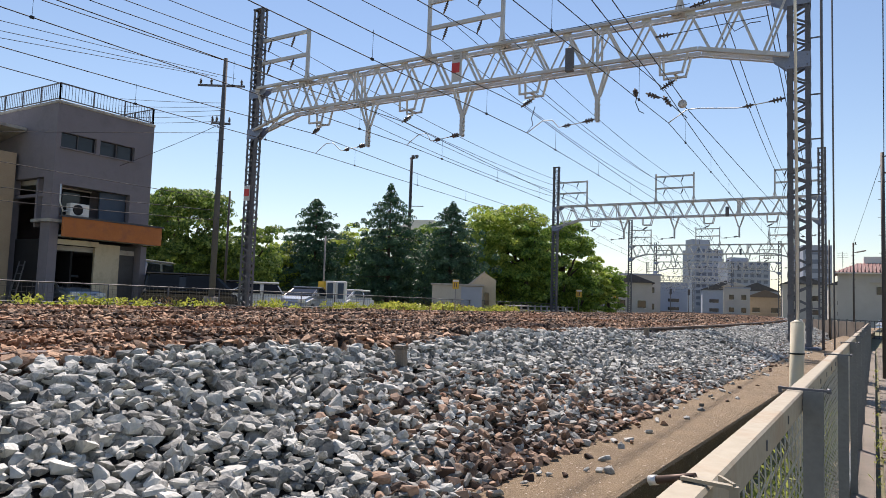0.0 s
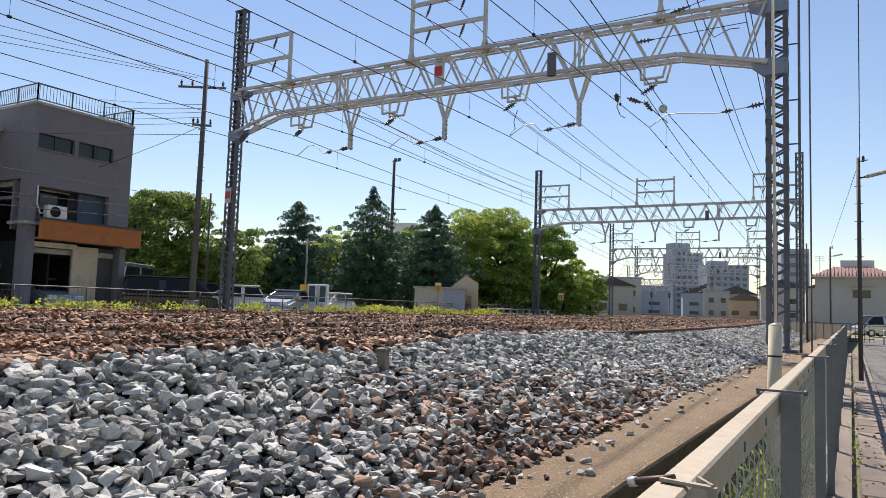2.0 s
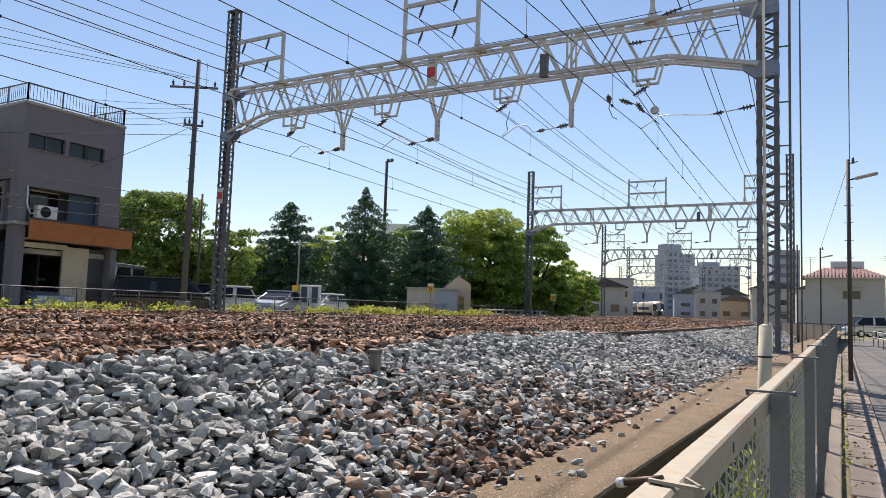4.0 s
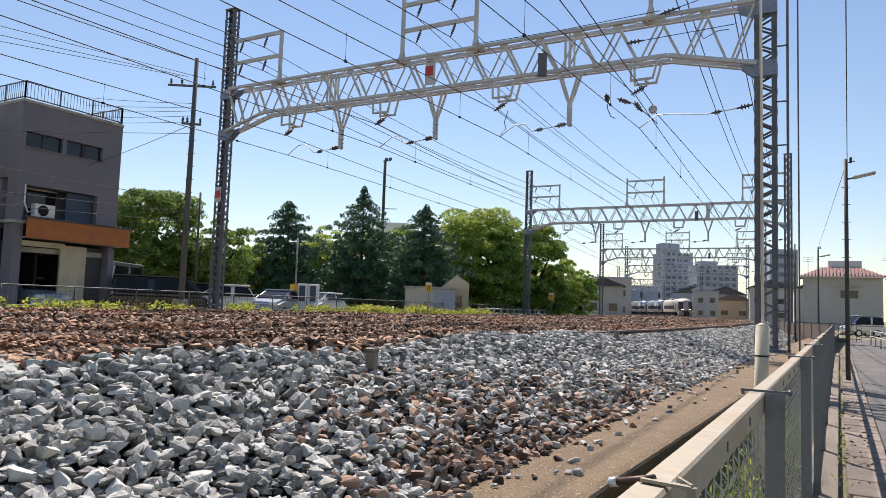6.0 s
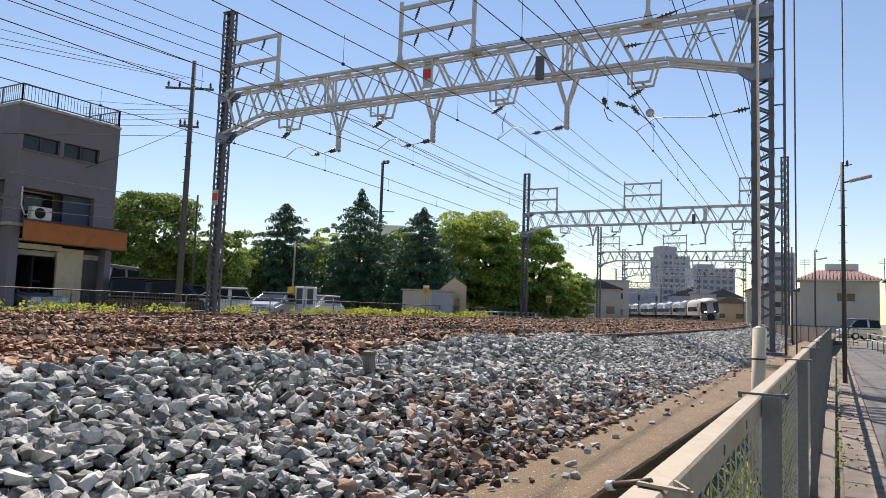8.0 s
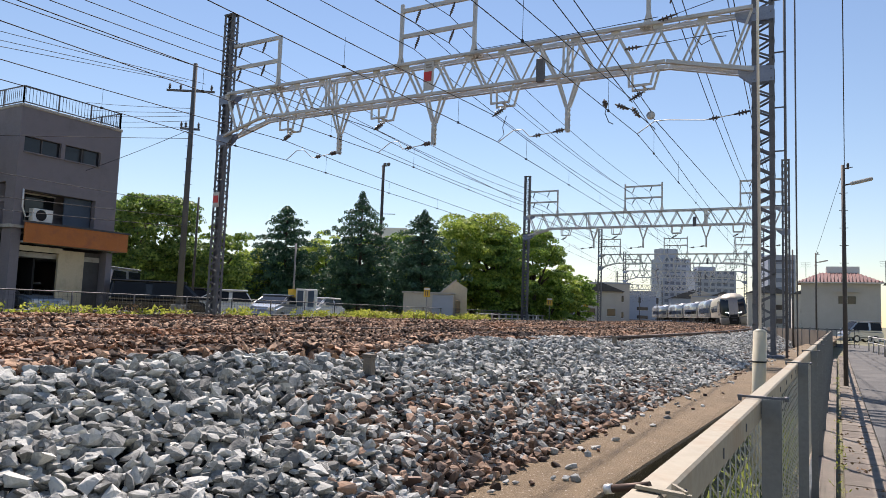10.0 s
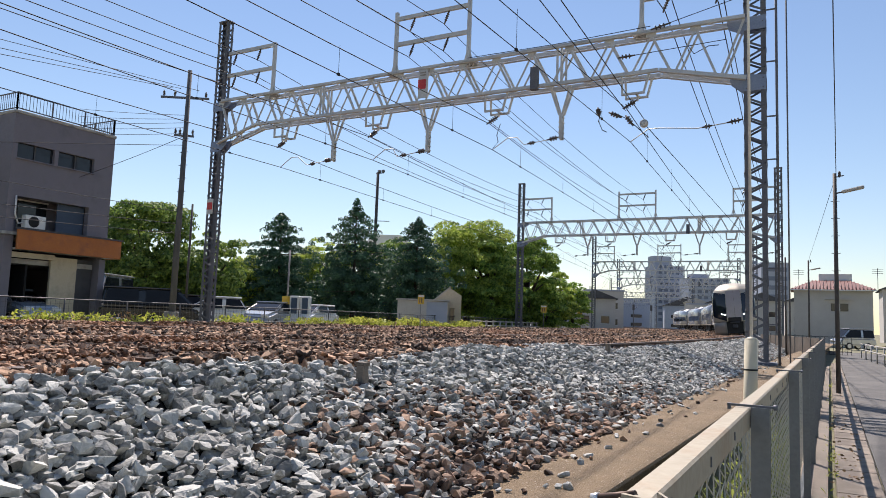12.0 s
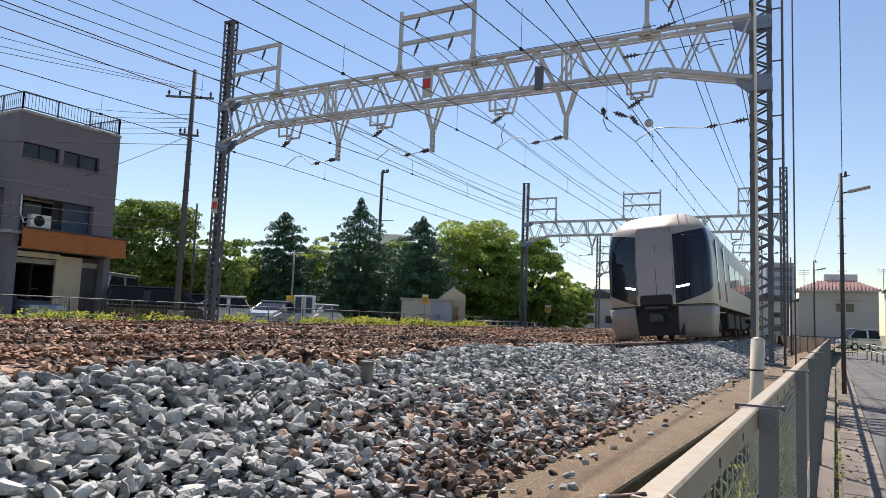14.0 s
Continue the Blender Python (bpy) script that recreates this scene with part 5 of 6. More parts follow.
def utility_pole():
    p = thing("utility_pole", "tall dark concrete utility pole with crossarms and insulators", "utility pole", pose(-23.4, 19.8, 0.45))
    bm = bmesh.new()
    tube(bm, [(0, 0, 0), (0.02, 0, 10.9)], 0.14, 12, 0.085)
    part("pole", bm, M_DARKCONC, p, "dark grey weathered pole")
    for z, l, d in ((9.72, 1.7, (0.62, 0.78, 0.10)), (8.1, 0.7, (0.62, 0.78, 0.05)),):
        bm = bmesh.new()
        v = Vector(d).normalized()
        bar(bm, Vector((0, 0, z)) - v * l * 0.62, Vector((0, 0, z)) + v * l * 0.5, 0.08, 0.08)
        part("crossarm", bm, M_STEEL_DARK, p)
        for k in (-0.55, -0.3, 0.42):
            bm = bmesh.new()
            q = Vector((0, 0, z)) + v * l * k
            insulator(bm, q + Vector((0, 0, 0.03)), q + Vector((0, 0, 0.3)), 0.06, 3)
            part("pin_insulator", bm, M_INSUL, p)
    bm = bmesh.new()
    boxm(bm, (0, 0, 0.35), (0.5, 0.45, 0.9), bevel=0.03)
    part("base_cover", bm, M_PALE_POLE, p, "grey base cover")
    for k in range(10):
        bm = bmesh.new()
        bar(bm, (-0.25, 0, 3 + k * 0.55), (0.25, 0, 3 + k * 0.55), 0.02, 0.02)
        part("step_bolt", bm, M_STEEL_DARK, p)
    top = Vector((-23.4, 19.8, 0.45))
    wires = []
    # main lines along the railway
    for z, dx, end in ((10.05, -0.6, (-22.84, -22, 4.23)), (10.08, -0.3, (-23.69, -22, 5.41)), (10.1, 0.45, (-25.59, -22, 7.19))):
        wires.append((top + Vector((dx * 0.6, dx * 0.8, z)), Vector(end), 0.0))
    # service lines that run back behind the house
    for z, end in ((8.98, 12.62), (8.82, 12.18), (8.66, 11.84), (8.45, 11.5), (8.2, 11.18)):
        wires.append((top + Vector((0, 0, z)), Vector((-37.6, 24.3, end)), 0.05))
    wires.append((top + Vector((0, 0, 7.7)), Vector((-29.87, 5.85, 5.82)), 0.05))
    wires += [(top + Vector((0, 0, 8.1)), Vector((-26.9, 17.6, 6.6)), 0.05), (top + Vector((0, 0, 4.4)), Vector((-25.0, -6, 4.6)), 0.25), (top + Vector((0, 0, 4.0)), Vector((-25.0, -6, 4.1)), 0.25), (top + Vector((0, 0, 4.9)), Vector((-25.0, -6, 6.1)), 0.25)]
    for a, b, sag in wires:
        bm = bmesh.new()
        pts = []
        for k in range(13):
            u = k / 12
            q = a.lerp(b, u)
            q.z -= 4 * sag * u * (1 - u)
            pts.append(q)
        tube(bm, pts, 0.011, 4, caps=False)
        tagged(part("power_line", bm, M_WIRE), "dark power line strung from the utility pole", "wire", group="power lines")


utility_pole()


def simple_pole(name, label, x, y, z0, z1, r, extra=None, material=None):
    p = thing(name, label, "pole", pose(x, y, z0))
    bm = bmesh.new()
    tube(bm, [(0, 0, 0), (0, 0, z1 - z0)], r, 8, r * 0.8)
    part("pole", bm, material or M_POLE, p)
    if extra:
        extra(p, z1 - z0)
    return p


def mast_top(p, h):
    bm = bmesh.new()
    bar(bm, (-0.2, 0, h - 0.1), (0.5, 0.2, h - 0.05), 0.06, 0.08)
    part("arm", bm, M_POLE, p)
    for x in (0.05, 0.62):
        bm = bmesh.new()
        boxm(bm, (x * 0.7, 0.15, h + 0.1), (0.26, 0.24, 0.24), bevel=0.04)
        part("floodlight", bm, M_STEEL_DARK, p, "dark floodlight head")
    bm = bmesh.new()
    bar(bm, (-0.1, 0, h - 4.4), (1.1, 0.5, h - 4.4), 0.06, 0.06)
    part("arm", bm, M_POLE, p)


def meter_box(p, h):
    bx("meter_box", (0, -0.1, 1.55), (0.34, 0.2, 0.42), M_YELLOW, p, "yellow notice box")


simple_pole("floodlight_mast", "dark floodlight mast rising behind the conifers", -35.2, 51.2, 0.45, 14.2, 0.16, mast_top)
simple_pole("marker_pole", "slim dark pole with a white base beside the fence", -1.45, 30.0, 0.3, 4.2, 0.035)
simple_pole("thin_pole", "slim dark pole beside the parked cars", -26.2, 22.9, 0.45, 6.3, 0.06)
simple_pole("pale_lamp_pole", "slim pale grey pole with a yellow notice box", -24.2, 27.6, 0.45, 4.56, 0.05, meter_box, M_PALE_POLE)


def vending_box():
    v = thing("white_cabinet", "white outdoor cabinet pair with dark glazed doors", "cabinet", pose(-23.75, 28.1, 0.75, 0, 0, 32))
    for k in (-0.27, 0.27):
        b = bx("casing", (k, 0, 0.95), (0.5, 0.6, 1.1), M_WHITE, v, bevel=0.03)
        bx("door_glass", (k, -0.31, 1.0), (0.3, 0.03, 0.8), M_BLUEPANEL, b, "dark glazed door")


vending_box()


def sign_post(x, y, z, w, h):
    s = thing("yellow_sign", "yellow and white notice board on a short post", "sign", pose(x, y, 0.5, 0, 0, 35), group="yellow notice boards")
    bm = bmesh.new()
    tube(bm, [(0, 0, 0), (0, 0, z)], 0.03, 6)
    part("post", bm, M_PALE_POLE, s)
    b = bx("board", (0, -0.04, z), (w, 0.03, h), M_YELLOW, s, "yellow board", 0.004)
    bx("white_strip", (0, -0.058, z + h * 0.36), (w * 0.9, 0.006, h * 0.2), M_WHITE, b)
    for k in (-0.2, 0.1):
        bx("text_bar", (w * k, -0.058, z - h * 0.1), (w * 0.12, 0.006, h * 0.5), M_SLATE, b)


sign_post(-19.3, 32.7, 1.85, 0.34, 0.5)
sign_post(-21.4, 56.9, 2.0, 0.5, 0.62)
sign_post(-22.4, 70, 2.0, 0.5, 0.5)


def shed():
    s = thing("shed", "pale blue-grey sheet-metal shed behind the line fence", "shed", pose(-23.2, 39.6, 0.45, 0, 0, 29))
    bx("wall", (0, 0, 1.0), (3.2, 2.2, 2.0), M_HOUSEWALL, s)
    for k in range(9):
        bx("cladding_rib", (-1.45 + k * 0.36, -1.12, 1.0), (0.03, 0.03, 1.96), M_HOUSEWALL, s)
    bx("blue_panel", (0.9, -1.13, 1.0), (1.3, 0.03, 1.9), M_CITY, s, "pale blue metal panel")
    bx("roof", (0, 0, 2.06), (3.4, 2.5, 0.1), M_CONC, s, "flat pale roof")
    h = thing("hut", "small cream hut with a lean-to pitched roof", "hut", pose(-23.0, 42.6, 0.2, 0, 0, 29))
    bm = bmesh.new()
    prism(bm, [(-0.9, 0), (0.9, 0), (0.9, 2.75), (0.1, 3.25), (-0.9, 2.4)], -1, 1)
    part("wall", bm, M_CREAM, h)
    bm = bmesh.new()
    bar(bm, (-1.05, 0, 2.3), (0.14, 0, 3.32), 2.2, 0.08, up=(-0.65, 0, 0.76))
    part("roof", bm, M_CONC, h, "pale roof slab")
    bx("window", (0.3, -1.02, 1.5), (0.3, 0.04, 0.8), M_GLASS, h)
    bx("window", (-0.5, -1.02, 1.3), (0.3, 0.04, 0.8), M_GLASS, h)


shed()


# ---- line-side fence and weeds beyond the tracks ----
def far_fence():
    f = thing("lineside_fence", "dark steel mesh fence along the far side of the tracks", "fence")
    ss = [(-14 + 2.4 * k) for k in range(40)]
    bm0 = bmesh.new()
    tube(bm0, [(0, 0, 0), (0, 0, 1.12)], 0.025, 6)
    first = part("post", bm0, M_SLATE, f)
    for k, s in enumerate(ss):
        o = first if k == 0 else new("post", first.data)
        o.parent, o.location = f, T(-21.3, s, 0.45)
    for z in (1.55, 0.95):
        bm = bmesh.new()
        tube(bm, [T(-21.3, s, z) for s in ss], 0.02, 4)
        part("rail", bm, M_SLATE, f)
    bm = bmesh.new()
    s = -14
    while s < 79:
        bar(bm, T(-21.3, s, 0.5), T(-21.3, s, 1.54), 0.006, 0.006)
        s += 0.16
    z = 0.6
    while z < 1.5:
        tube(bm, [T(-21.3, q, z) for q in ss], 0.003, 3)
        z += 0.16
    ob = part("mesh", bm, M_SLATE, f, "dark wire mesh")
    ob["kind"] = "stuff"


far_fence()


def pale_fence():
    f = thing("pale_fence", "low pale concrete post and rail fence beyond the tracks", "fence")
    first = bx("post", (0, 0, 0.42), (0.12, 0.12, 0.9), M_CONC, f, bevel=0.01)
    ss = [26 + 1.5 * k for k in range(56)]
    for k, s in enumerate(ss):
        o = first if k == 0 else new("post", first.data)
        o.parent, o.location = f, T(-20.4, s, 0.5)
    for z in (1.28, 0.98):
        bm = bmesh.new()
        tube(bm, [T(-20.4, s, z) for s in ss], 0.04, 4)
        part("rail", bm, M_CONC, f)


pale_fence()


def far_weeds():
    rng = random.Random(21)
    sp, dead = [], []
    for _ in range(1600):
        s = rng.uniform(-10, 34)
        n = noise.noise(Vector((s * 0.33, 4.2, 0)))
        thick = 1.0 if 9 < s < 21 else 0.24 + 1.0 * n
        if rng.random() > thick:
            continue
        x = rng.uniform(-20.9, -19.6)
        p = T(x, s, 0.72)
        (sp if rng.random() < 0.78 else dead).append((p.x, p.y, p.z, rng.uniform(0.2, 0.6) * (0.8 + 0.5 * n), 0.2))
    leaf_clump("lineside_weeds", sp, M_WEED, 22, "yellow-green weeds along the far edge of the ballast", "weeds", (0.06, 0.15), (34, 50), 0.8)
    leaf_clump("dry_weeds", dead, M_DEADWEED, 23, "dry brown weed stems among the green", "weeds", (0.08, 0.2), (16, 26), 1.0, 0.15)


far_weeds()


# ---- trees ----
M_LEAF = leaf_mat("broad_leaf_green", (0.09, 0.18, 0.028), (0.33, 0.47, 0.08), 0.42)
M_LEAF_D = leaf_mat("deep_leaf_green", (0.065, 0.13, 0.025), (0.26, 0.36, 0.07), 0.4)
M_LEAF_L = leaf_mat("light_leaf_green", (0.18, 0.28, 0.04), (0.48, 0.56, 0.10), 0.48)
M_NEEDLE = leaf_mat("dark_conifer_green", (0.025, 0.075, 0.042), (0.08, 0.165, 0.082), 0.2)


def crown_mesh(name, centres, material, parent, seed, leaf, per, flat=0.6, slim=0.3):
    """Leaf blades in clumps: centres are (point, radius)."""
    rng = np.random.default_rng(seed)
    V, F = [], []
    base = 0
    for c, r in centres:
        n = max(6, int(per * r * r))
        d = rng.normal(size=(n, 3))
        d /= np.linalg.norm(d, axis=1)[:, None]
        d[:, 2] = np.where(d[:, 2] < -0.1, -d[:, 2], d[:, 2])
        p = np.array(c) + d * r * rng.uniform(0.78, 1.05, (n, 1)) * np.array([1, 1, flat])
        # blades lie along the clump's skin
        a = np.cross(d, rng.normal(size=(n, 3))) + 0.35 * rng.normal(size=(n, 3))
        a /= np.linalg.norm(a, axis=1)[:, None]
        b = np.cross(a, d + 0.45 * rng.normal(size=(n, 3)))
        b /= np.linalg.norm(b, axis=1)[:, None]
        L = rng.uniform(0.6, 1.3, (n, 1)) * leaf
        q = np.stack([p - a * L * 0.5, p + b * L * slim, p + a * L * 0.5, p - b * L * slim], 1)
        V.append(q.reshape(-1, 3))
        F.append(np.arange(base, base + 4 * n).reshape(n, 4))
        base += 4 * n
    V, F = np.concatenate(V), np.concatenate(F)
    me = bpy.data.meshes.new(name)
    me.from_pydata(V.tolist(), [], F.tolist())
    me.materials.append(material)
    ob = new(name, me)
    ob.parent = parent
    return ob


def broad_tree(x, y, h, w, seed, material, label, low=0.25, leaf=0.22):
    rng = random.Random(seed)
    t = thing("broadleaf_tree", label, "tree", pose(x, y, 0.45), group="trees behind the line")
    bm = bmesh.new()
    tube(bm, [(0, 0, 0), (0.1, 0, h * 0.3), (0.0, 0.1, h * 0.6)], h * 0.035, 8, h * 0.015)
    limbs = []
    for k in range(9):
        a = k * 2.4 + rng.uniform(-0.3, 0.3)
        z0 = h * rng.uniform(0.2, 0.5)
        e = Vector((math.cos(a) * w * rng.uniform(0.45, 0.8), math.sin(a) * w * rng.uniform(0.45, 0.8), h * rng.uniform(0.5, 0.85)))
        tube(bm, [(0, 0, z0), Vector((0, 0, z0)).lerp(e, 0.5) + Vector((0, 0, 0.3)), e], h * 0.014, 6, h * 0.004)
        limbs.append(e)
    part("trunk", bm, M_BARK, t, "dark trunk and limbs")
    cs = []
    cz, rz = h * (1 + low) / 2, h * (1 - low) / 2
    n = int(70 + w * 18)
    for _ in range(n):
        d = Vector((rng.gauss(0, 1), rng.gauss(0, 1), rng.gauss(0, 1))).normalized()
        k = rng.uniform(0.45, 1.0) ** 0.6 * 0.97 * (1 + 0.16 * noise.noise(d * 2.2 + Vector((seed, 0, 0))))
        r = rng.uniform(0.2, 0.36) * min(w, rz)
        p = Vector((d.x * w, d.y * w, d.z * rz)) * k
        # fuller below the middle, rounded above
        cs.append(((p.x, p.y, cz + p.z), r))
    crown_mesh("crown", cs, material, t, seed, leaf, 300)
    return t


def conifer(x, y, h, w, seed):
    rng = random.Random(seed)
    t = thing("conifer", "dark green conical conifer with ragged branch tips", "tree", pose(x, y, 0.45), group="conifers")
    bm = bmesh.new()
    tube(bm, [(0, 0, 0), (0, 0, h * 0.97)], h * 0.022, 8, 0.02)
    tips = []
    n = 150
    for k in range(n):
        u = (k + 0.5) / n
        z = h * (0.06 + 0.90 * u)
        R = w * 1.06 * min(1.0, (1 - u) * 2.0) ** 0.75 * rng.uniform(0.6, 1.15) * (1 if u > 0.12 else 0.8)
        a = k * 2.399
        e = Vector((math.cos(a) * R, math.sin(a) * R, z + rng.uniform(-0.3, 0.3)))
        if k % 4 == 0:
            tube(bm, [(0, 0, z), e], 0.03, 4, 0.01)
        tips.append((tuple(e * 1.0), 0.16 + 0.38 * (1 - u)))
        tips.append((tuple(Vector((e.x * 0.62, e.y * 0.62, e.z + 0.1))), 0.2 + 0.42 * (1 - u)))
        if k % 2:
            tips.append((tuple(Vector((e.x * 0.3, e.y * 0.3, e.z + 0.15))), 0.2 + 0.4 * (1 - u)))
    tips += [((0, 0, h * 0.97), 0.14), ((0, 0, h * 0.93), 0.2)]
    part("trunk", bm, M_BARK, t, "dark trunk")
    crown_mesh("crown", tips, M_NEEDLE, t, seed, 0.24, 560, 1.25, 0.17)


conifer(-37.4, 41.5, 8.8, 2.95, 31)
conifer(-32.3, 44.3, 9.9, 3.2, 32)
conifer(-26.6, 44.2, 8.3, 2.85, 33)
D_TREE = "dense green broadleaf tree with a rounded crown"
broad_tree(-38.0, 29.8, 7.9, 3.1, 41, M_LEAF_D, "dark green broadleaf tree standing behind the parked vans", 0.12)
broad_tree(-34.9, 32.6, 5.8, 2.0, 56, M_LEAF_D, "dark green broadleaf tree standing behind the parked vans", 0.05)
broad_tree(-43.5, 31.0, 7.4, 3.0, 42, M_LEAF_D, "dark green broadleaf tree standing behind the parked vans", 0.1)
broad_tree(-40.3, 40.4, 5.0, 2.3, 43, M_LEAF_L, "light green spreading small tree behind the cars", 0.1)
broad_tree(-44.0, 38.0, 4.6, 2.2, 53, M_LEAF_L, "light green spreading small tree behind the cars", 0.1)
broad_tree(-41.5, 52.0, 8.0, 2.8, 44, M_LEAF_L, "light green tree between two conifers", 0.05)
broad_tree(-36.5, 50.0, 7.2, 2.6, 54, M_LEAF, "dark green undergrowth tree between the conifers", 0.0)
broad_tree(-33.4, 52.0, 8.3, 2.3, 45, M_LEAF, "mid-green tree between two conifers", 0.05)
broad_tree(-29.6, 47.0, 4.6, 1.5, 55, M_LEAF_L, "light green young tree beside a conifer", 0.0)
broad_tree(-26.9, 53.2, 9.3, 3.7, 46, M_LEAF_L, D_TREE, 0.02)
broad_tree(-24.6, 53.0, 7.6, 2.8, 47, M_LEAF, D_TREE, 0.0)
broad_tree(-23.6, 58.5, 8.6, 3.0, 48, M_LEAF, D_TREE, 0.0)
broad_tree(-22.9, 63.0, 5.6, 2.2, 49, M_LEAF_L, "light green lower tree at the wood edge", 0.0)
broad_tree(-21.9, 66.0, 4.9, 1.8, 50, M_LEAF, "green tree at the wood edge", 0.0)


broad_tree(-25.4, 57.0, 5.0, 2.4, 57, M_LEAF_D, "dark green undergrowth tree under the larger crowns", 0.0)
broad_tree(-22.6, 60.5, 4.2, 2.0, 58, M_LEAF, "green undergrowth tree at the wood edge", 0.0)
broad_tree(-28.6, 50.5, 4.4, 2.2, 59, M_LEAF_D, "dark green undergrowth tree behind the hut", 0.0)


def backing_wood():
    """Undergrowth and further trees that close the wood."""
    rng = random.Random(77)
    cs = []
    for _ in range(420):
        u = rng.random()
        p = Vector((-46, 36, 0)).lerp(Vector((-23.5, 68, 0)), u)
        cs.append(((p.x - rng.uniform(2, 8), p.y + rng.uniform(-1, 5), 0.5 + rng.uniform(0.0, 4.6)), rng.uniform(0.6, 1.1)))
    root = tagged(thing("far_wood", "dark undergrowth and trees closing the wood behind", "wood"), kind="stuff")
    crown_mesh("foliage", cs, M_LEAF, root, 78, 0.32, 110)


backing_wood()


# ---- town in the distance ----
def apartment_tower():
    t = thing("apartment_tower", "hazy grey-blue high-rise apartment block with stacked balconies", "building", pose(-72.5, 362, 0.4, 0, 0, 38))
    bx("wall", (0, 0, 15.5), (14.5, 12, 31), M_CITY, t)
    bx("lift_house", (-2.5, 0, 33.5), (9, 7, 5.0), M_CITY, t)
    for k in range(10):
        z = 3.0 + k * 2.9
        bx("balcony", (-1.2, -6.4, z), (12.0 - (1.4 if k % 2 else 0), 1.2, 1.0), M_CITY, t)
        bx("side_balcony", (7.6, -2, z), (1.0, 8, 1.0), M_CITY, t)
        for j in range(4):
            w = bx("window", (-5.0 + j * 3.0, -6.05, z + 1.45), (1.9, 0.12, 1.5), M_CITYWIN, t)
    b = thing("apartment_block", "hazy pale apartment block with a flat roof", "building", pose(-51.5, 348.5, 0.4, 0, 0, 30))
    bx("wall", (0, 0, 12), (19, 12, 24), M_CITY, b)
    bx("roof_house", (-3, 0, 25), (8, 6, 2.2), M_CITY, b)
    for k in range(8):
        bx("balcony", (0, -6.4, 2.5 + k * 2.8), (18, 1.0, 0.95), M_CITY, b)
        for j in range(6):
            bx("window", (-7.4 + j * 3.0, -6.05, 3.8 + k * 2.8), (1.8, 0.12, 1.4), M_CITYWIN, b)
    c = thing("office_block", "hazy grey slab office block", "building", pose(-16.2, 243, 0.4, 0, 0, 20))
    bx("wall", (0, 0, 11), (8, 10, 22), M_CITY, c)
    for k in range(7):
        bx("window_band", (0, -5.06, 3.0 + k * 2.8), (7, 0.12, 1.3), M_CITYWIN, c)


apartment_tower()


def small_house(x, y, w, d, h, roof, wall, rz, label, flat=False):
    o = thing("town_house", label, "house", pose(x, y, 0.4, 0, 0, rz), group="town houses")
    bx("wall", (0, 0, h / 2), (w, d, h), wall, o)
    bm = bmesh.new()
    if flat:
        boxm(bm, (0, 0, h + 0.12), (w + 0.3, d + 0.3, 0.25))
    else:
        prism(bm, [(-w / 2 - 0.4, h), (w / 2 + 0.4, h), (0, h + w * 0.22)], -d / 2 - 0.4, d / 2 + 0.4)
    part("roof", bm, roof, o)
    for k in range(2):
        for z in ((1.4, 3.9) if h > 4.5 else (1.6,)):
            win = bx("window", (-w / 4 + k * w / 2, -d / 2 - 0.03, z), (w * 0.2, 0.08, 0.95), M_GLASS, o)
            bx("window_sill", (-w / 4 + k * w / 2, -d / 2 - 0.07, z - 0.52), (w * 0.23, 0.1, 0.07), M_WHITE, win)


small_house(-28.3, 95, 5.2, 7, 4.4, M_SLATE, M_HOUSEWALL, 18, "pale two-storey house with a dark roof at the curve")
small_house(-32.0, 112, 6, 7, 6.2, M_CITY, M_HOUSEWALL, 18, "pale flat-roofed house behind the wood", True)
small_house(-28.6, 180, 5.0, 8, 7.0, M_HOUSEWALL, M_HOUSEWALL, 10, "pale narrow house with a light roof")
small_house(-19.6, 161, 7, 8, 4.2, M_BROWNPANEL, M_TAN, 8, "low tan house with a brown roof")
small_house(-23.2, 150, 4.4, 6, 5.6, M_CITY, M_HOUSEWALL, 8, "pale narrow flat-roofed house by the curve", True)
small_house(-11.4, 146, 7, 8, 6.4, M_SLATE, M_HOUSEWALL, 8, "pale house with a dark pitched roof")
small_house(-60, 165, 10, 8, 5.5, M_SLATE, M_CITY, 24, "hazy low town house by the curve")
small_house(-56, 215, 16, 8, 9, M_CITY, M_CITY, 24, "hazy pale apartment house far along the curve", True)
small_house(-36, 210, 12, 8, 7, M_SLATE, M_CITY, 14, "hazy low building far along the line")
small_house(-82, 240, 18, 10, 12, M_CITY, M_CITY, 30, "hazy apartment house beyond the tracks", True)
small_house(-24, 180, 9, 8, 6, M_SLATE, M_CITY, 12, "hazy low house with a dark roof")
small_house(-3.5, 190, 12, 8, 8, M_SLATE, M_HOUSEWALL, 5, "pale house further along the street")
small_house(10, 100, 9, 8, 6.2, M_SLATE, M_HOUSEWALL, 0, "pale grey house with a dark roof beside the street")


def school():
    s = thing("school_hall", "pale long roof showing above the trees", "building", pose(-60, 92, 0.4, 0, 0, 25))
    bx("wall", (0, 0, 5.4), (9, 9, 10.8), M_HOUSEWALL, s)
    bm = bmesh.new()
    prism(bm, [(-4.9, 10.8), (4.9, 10.8), (2, 13.2), (-2, 13.2)], -5, 5)
    part("roof", bm, M_WHITE, s, "pale hipped roof")


school()


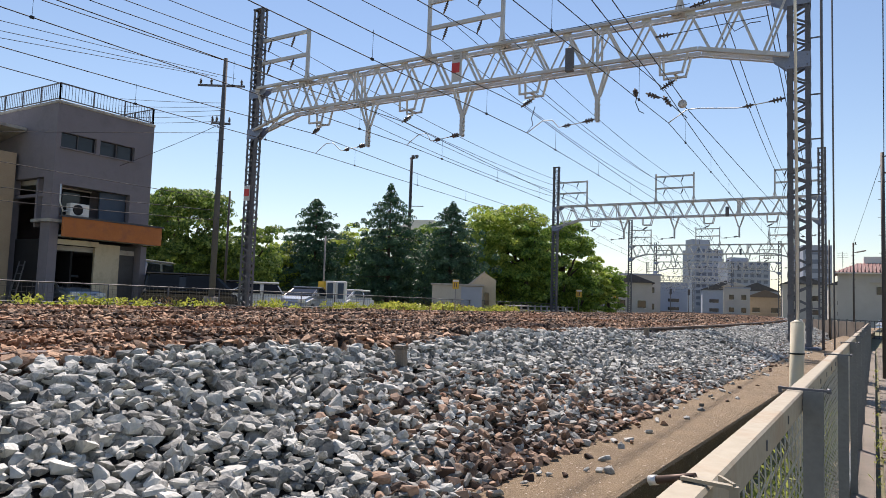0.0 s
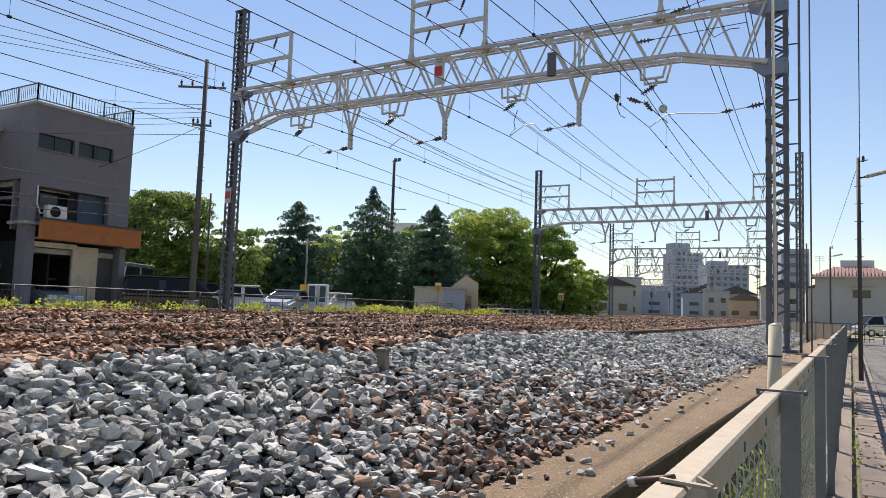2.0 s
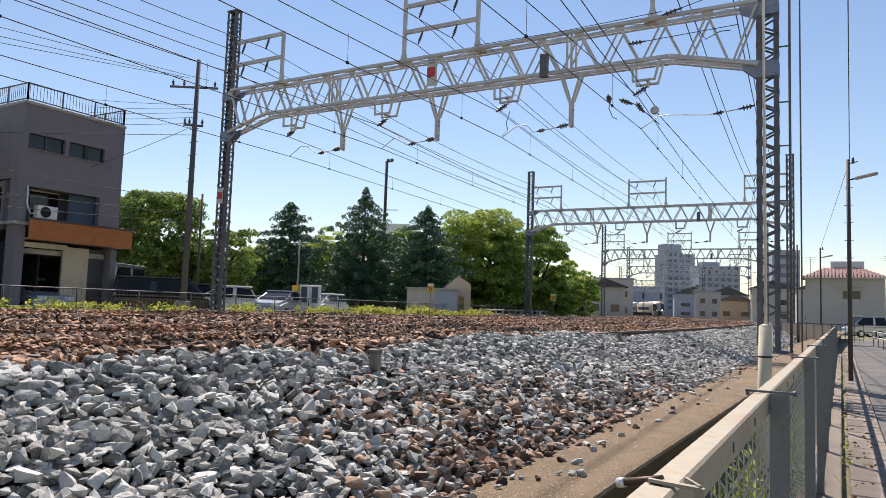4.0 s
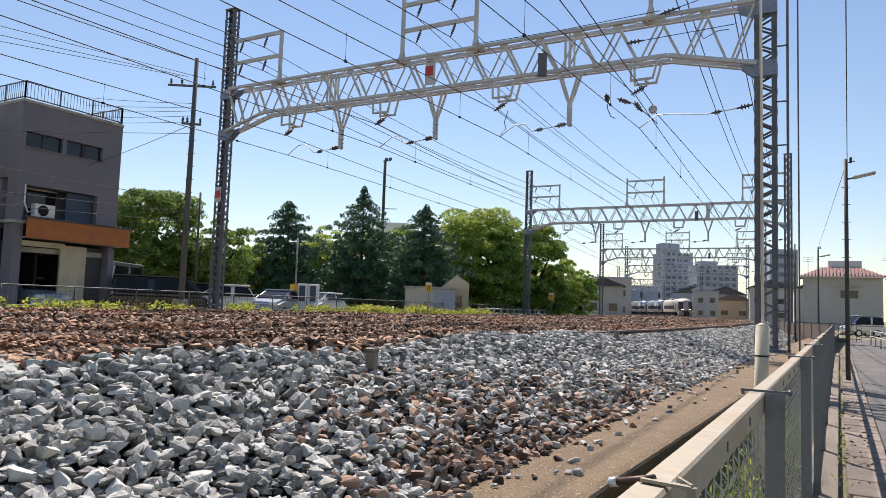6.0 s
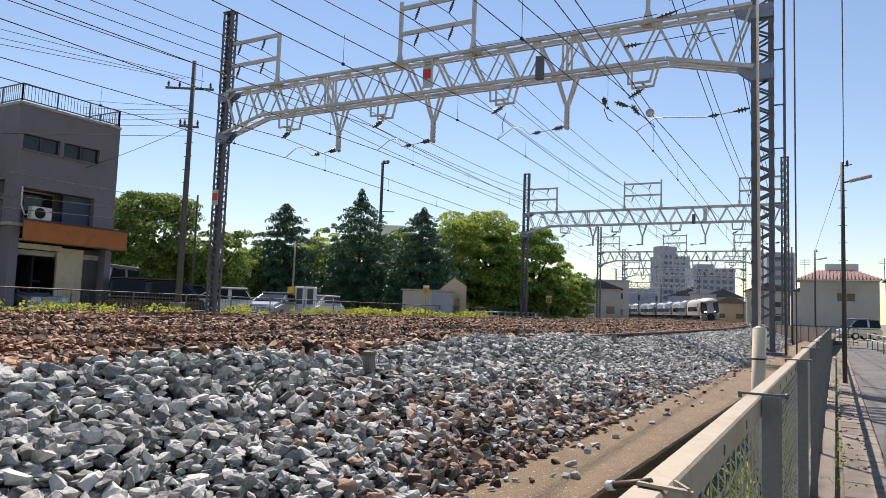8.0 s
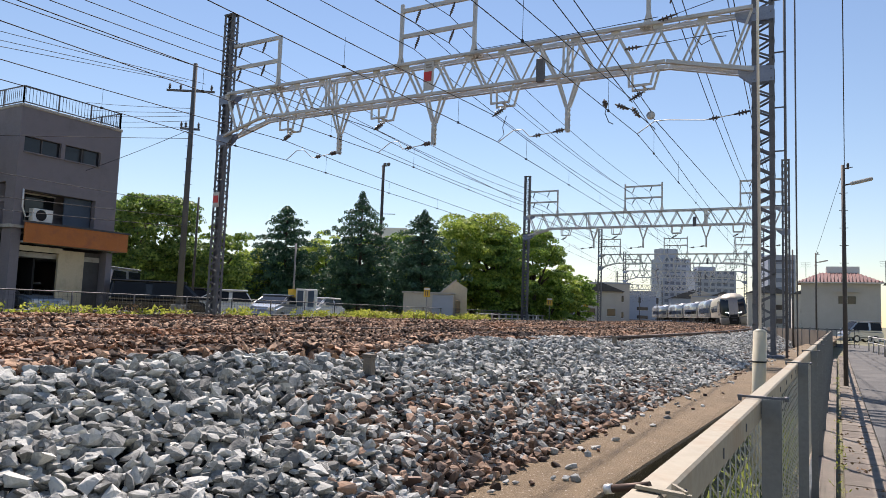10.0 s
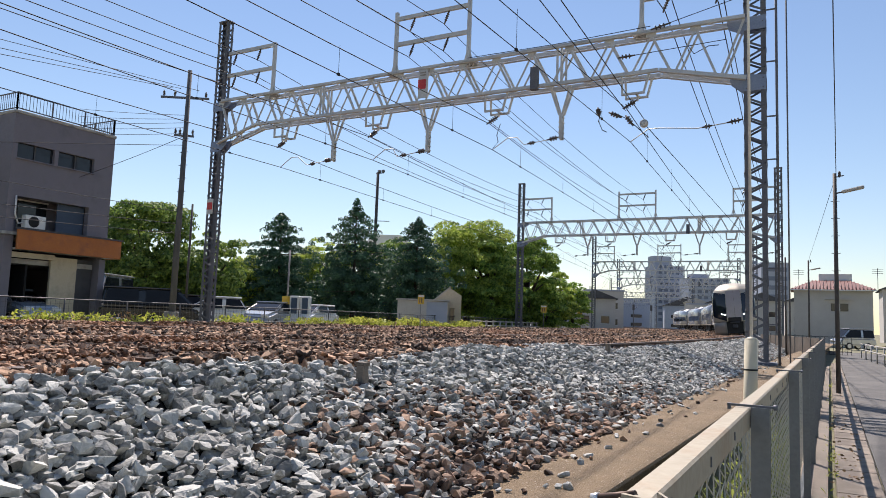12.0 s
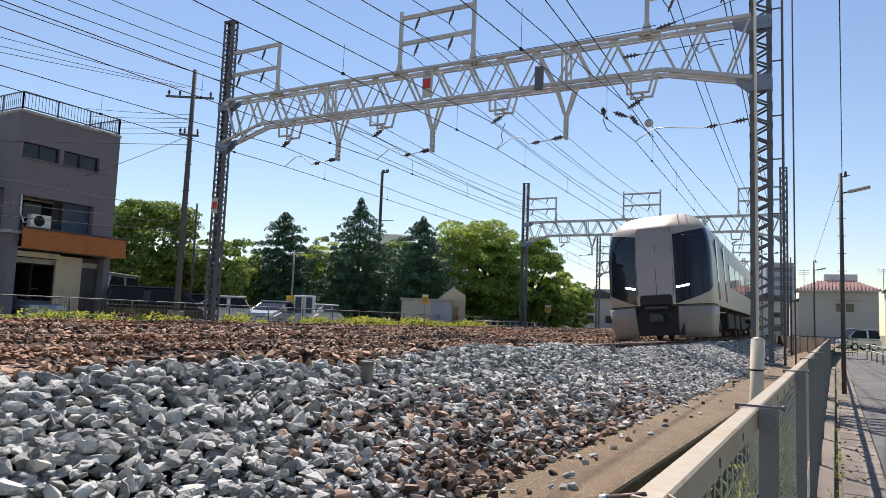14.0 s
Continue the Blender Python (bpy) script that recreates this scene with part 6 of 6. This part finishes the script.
def red_roof_house():
    h = thing("red_roof_house", "pale grey house with a hipped red tile roof", "house", pose(0.3, 80.5, 0.0, 0, 0, 2))
    bx("wall", (0, 2.5, 2.85), (6.9, 6.0, 5.7), M_HOUSEWALL, h, "pale grey rendered wall")
    bm = bmesh.new()
    z0, z1 = 5.65, 6.75
    a = [bm.verts.new(v) for v in ((-3.75, -1.0, z0), (3.75, -1.0, z0), (3.75, 6.0, z0), (-3.75, 6.0, z0))]
    r = [bm.verts.new(v) for v in ((-1.7, 2.5, z1), (1.7, 2.5, z1))]
    for f in ((a[0], a[1], r[1], r[0]), (a[1], a[2], r[1]), (a[2], a[3], r[0], r[1]), (a[3], a[0], r[0]), (a[3], a[2], a[1], a[0])):
        bm.faces.new(f)
    roof = part("roof", bm, M_REDTILE, h, "red tile hipped roof")
    for k in range(24):
        u = -3.6 + k * 0.313
        zt = 3.5 * min(1.0, max(0.12, (3.75 - abs(u)) / 2.05))
        bm = bmesh.new()
        tube(bm, [(u, -1.02, z0 + 0.02), (u, -1.0 + zt, z0 + 0.03 + zt * (z1 - z0) / 3.5)], 0.055, 5)
        part("ridge_tile", bm, M_REDTILE, roof)
    bx("upper_wall", (0.4, 4.2, 6.6), (3.0, 3.0, 1.7), M_WHITE, h, "pale upper wall")
    w = bx("window", (0.6, -0.53, 3.9), (1.5, 0.08, 0.75), M_GLASS, h, "dark sliding window")
    bx("window_frame", (0.6, -0.58, 3.9), (0.06, 0.06, 0.75), M_WHITE, w)
    bx("window_hood", (0.5, -0.7, 4.7), (2.4, 0.4, 0.06), M_HOUSEWALL, h)
    bx("eave_gutter", (0, -1.02, 5.58), (7.5, 0.1, 0.1), M_WHITE, h)
    for x, zz in ((-3.2, 8.0), (4.0, 8.1)):
        an = thing("tv_aerial", "thin metal television aerial on the roof", "aerial", pose(0.4 + x, 84, 5.7))
        bm = bmesh.new()
        bar(bm, (0, 0, 0), (0, 0, zz - 5.7), 0.05, 0.05)
        part("pole", bm, M_STEEL_DARK, an)
        for k in range(3):
            bm = bmesh.new()
            bar(bm, (-0.5, 0, zz - 5.8 - k * 0.22), (0.5, 0, zz - 5.8 - k * 0.22), 0.03, 0.03)
            part("rod", bm, M_STEEL_DARK, an)


red_roof_house()
car("grey_van", "grey-blue van parked across the end of the lane", pose(1.75, 70.0, 0.0, 0, 0, 212), P_SILVER, 3.3, 1.5, 1.8, True)


def guard_rail():
    g = thing("guard_rail", "pale pipe guard rail along the lane edge", "guard rail")
    pts = [Vector((1.55, 46, 0)), Vector((1.9, 38, 0)), Vector((2.35, 31, 0)), Vector((2.75, 25, 0)), Vector((2.9, 18, 0))]
    for z in (0.8, 0.5):
        bm = bmesh.new()
        tube(bm, [p + Vector((0, 0, z)) for p in pts], 0.03, 6)
        part("rail", bm, M_CONC, g)
    for a, b in zip(pts, pts[1:]):
        for k in range(3):
            q = a.lerp(b, k / 3)
            bm = bmesh.new()
            tube(bm, [q, q + Vector((0, 0, 0.83))], 0.03, 6)
            part("post", bm, M_CONC, g)
    f = thing("street_fence", "dark steel fence across the end of the lane", "fence")
    for z in (1.1, 0.2):
        bm = bmesh.new()
        bar(bm, (-2.5, 50.5, z), (1.2, 51.0, z), 0.05, 0.05)
        part("rail", bm, M_SLATE, f)
    for k in range(16):
        bm = bmesh.new()
        u = k / 15
        bar(bm, (-2.5 + 3.7 * u, 50.5 + 0.5 * u, 0), (-2.5 + 3.7 * u, 50.5 + 0.5 * u, 1.1), 0.03, 0.03)
        part("bar", bm, M_SLATE, f)
    rng = random.Random(8)
    sp = [(rng.uniform(3.0, 6.0), rng.uniform(28, 46), 0, rng.uniform(0.5, 1.6), 0.5) for _ in range(90)]
    leaf_clump("roadside_bush", sp, M_WEED, 9, "bright green bushes beside the guard rail", "bush", (0.12, 0.3), (30, 50), 0.4)


guard_rail()


def lineside_bits():
    for x, s, h in ((-2.37, -14.7, 0.14), (-8.25, -8.3, 0.16), (-2.45, -9.2, 0.1)):
        p = TS(x, s, 0)
        m = thing("marker_post", "small weathered concrete marker post set in the ballast", "marker", pose(p.x, p.y, bed_z(x, s) - 0.06), group="marker posts")
        bx("post", (0, 0, 0.1), (0.058, 0.055, 0.16), M_SLAB, m, bevel=0.008)
        bx("top", (0, 0, 0.185), (0.062, 0.058, 0.02), M_SLAB, m)
    for x, s in ((-11.8, 150), (-7.6, 152)):
        p = thing("rail_signal", "dark railway signal head on a slim mast", "signal", at_line(x, s, 0.5), group="railway signals")
        bm = bmesh.new()
        tube(bm, [(0, 0, 0), (0, 0, 4.6)], 0.08, 6)
        part("mast", bm, M_SLATE, p)
        bx("head", (0, -0.1, 5.0), (0.5, 0.2, 1.3), M_SLATE, p, "black signal head", 0.05)
    # low rusty plate lying against the slope foot
    bm = bmesh.new()
    boxm(bm, None, (0.22, 0.025, 0.12), m=pose(-1.62, 2.55, 0.60, 12, 0, 28), bevel=0.004)
    tagged(part("rusty_plate", bm, M_RAIL), "rusty steel plate half buried in the ballast", "plate")


lineside_bits()


# ---- what moves ----
def motions():
    for k, c in enumerate(CARS):
        walk(c, car_rows(k))


motions()
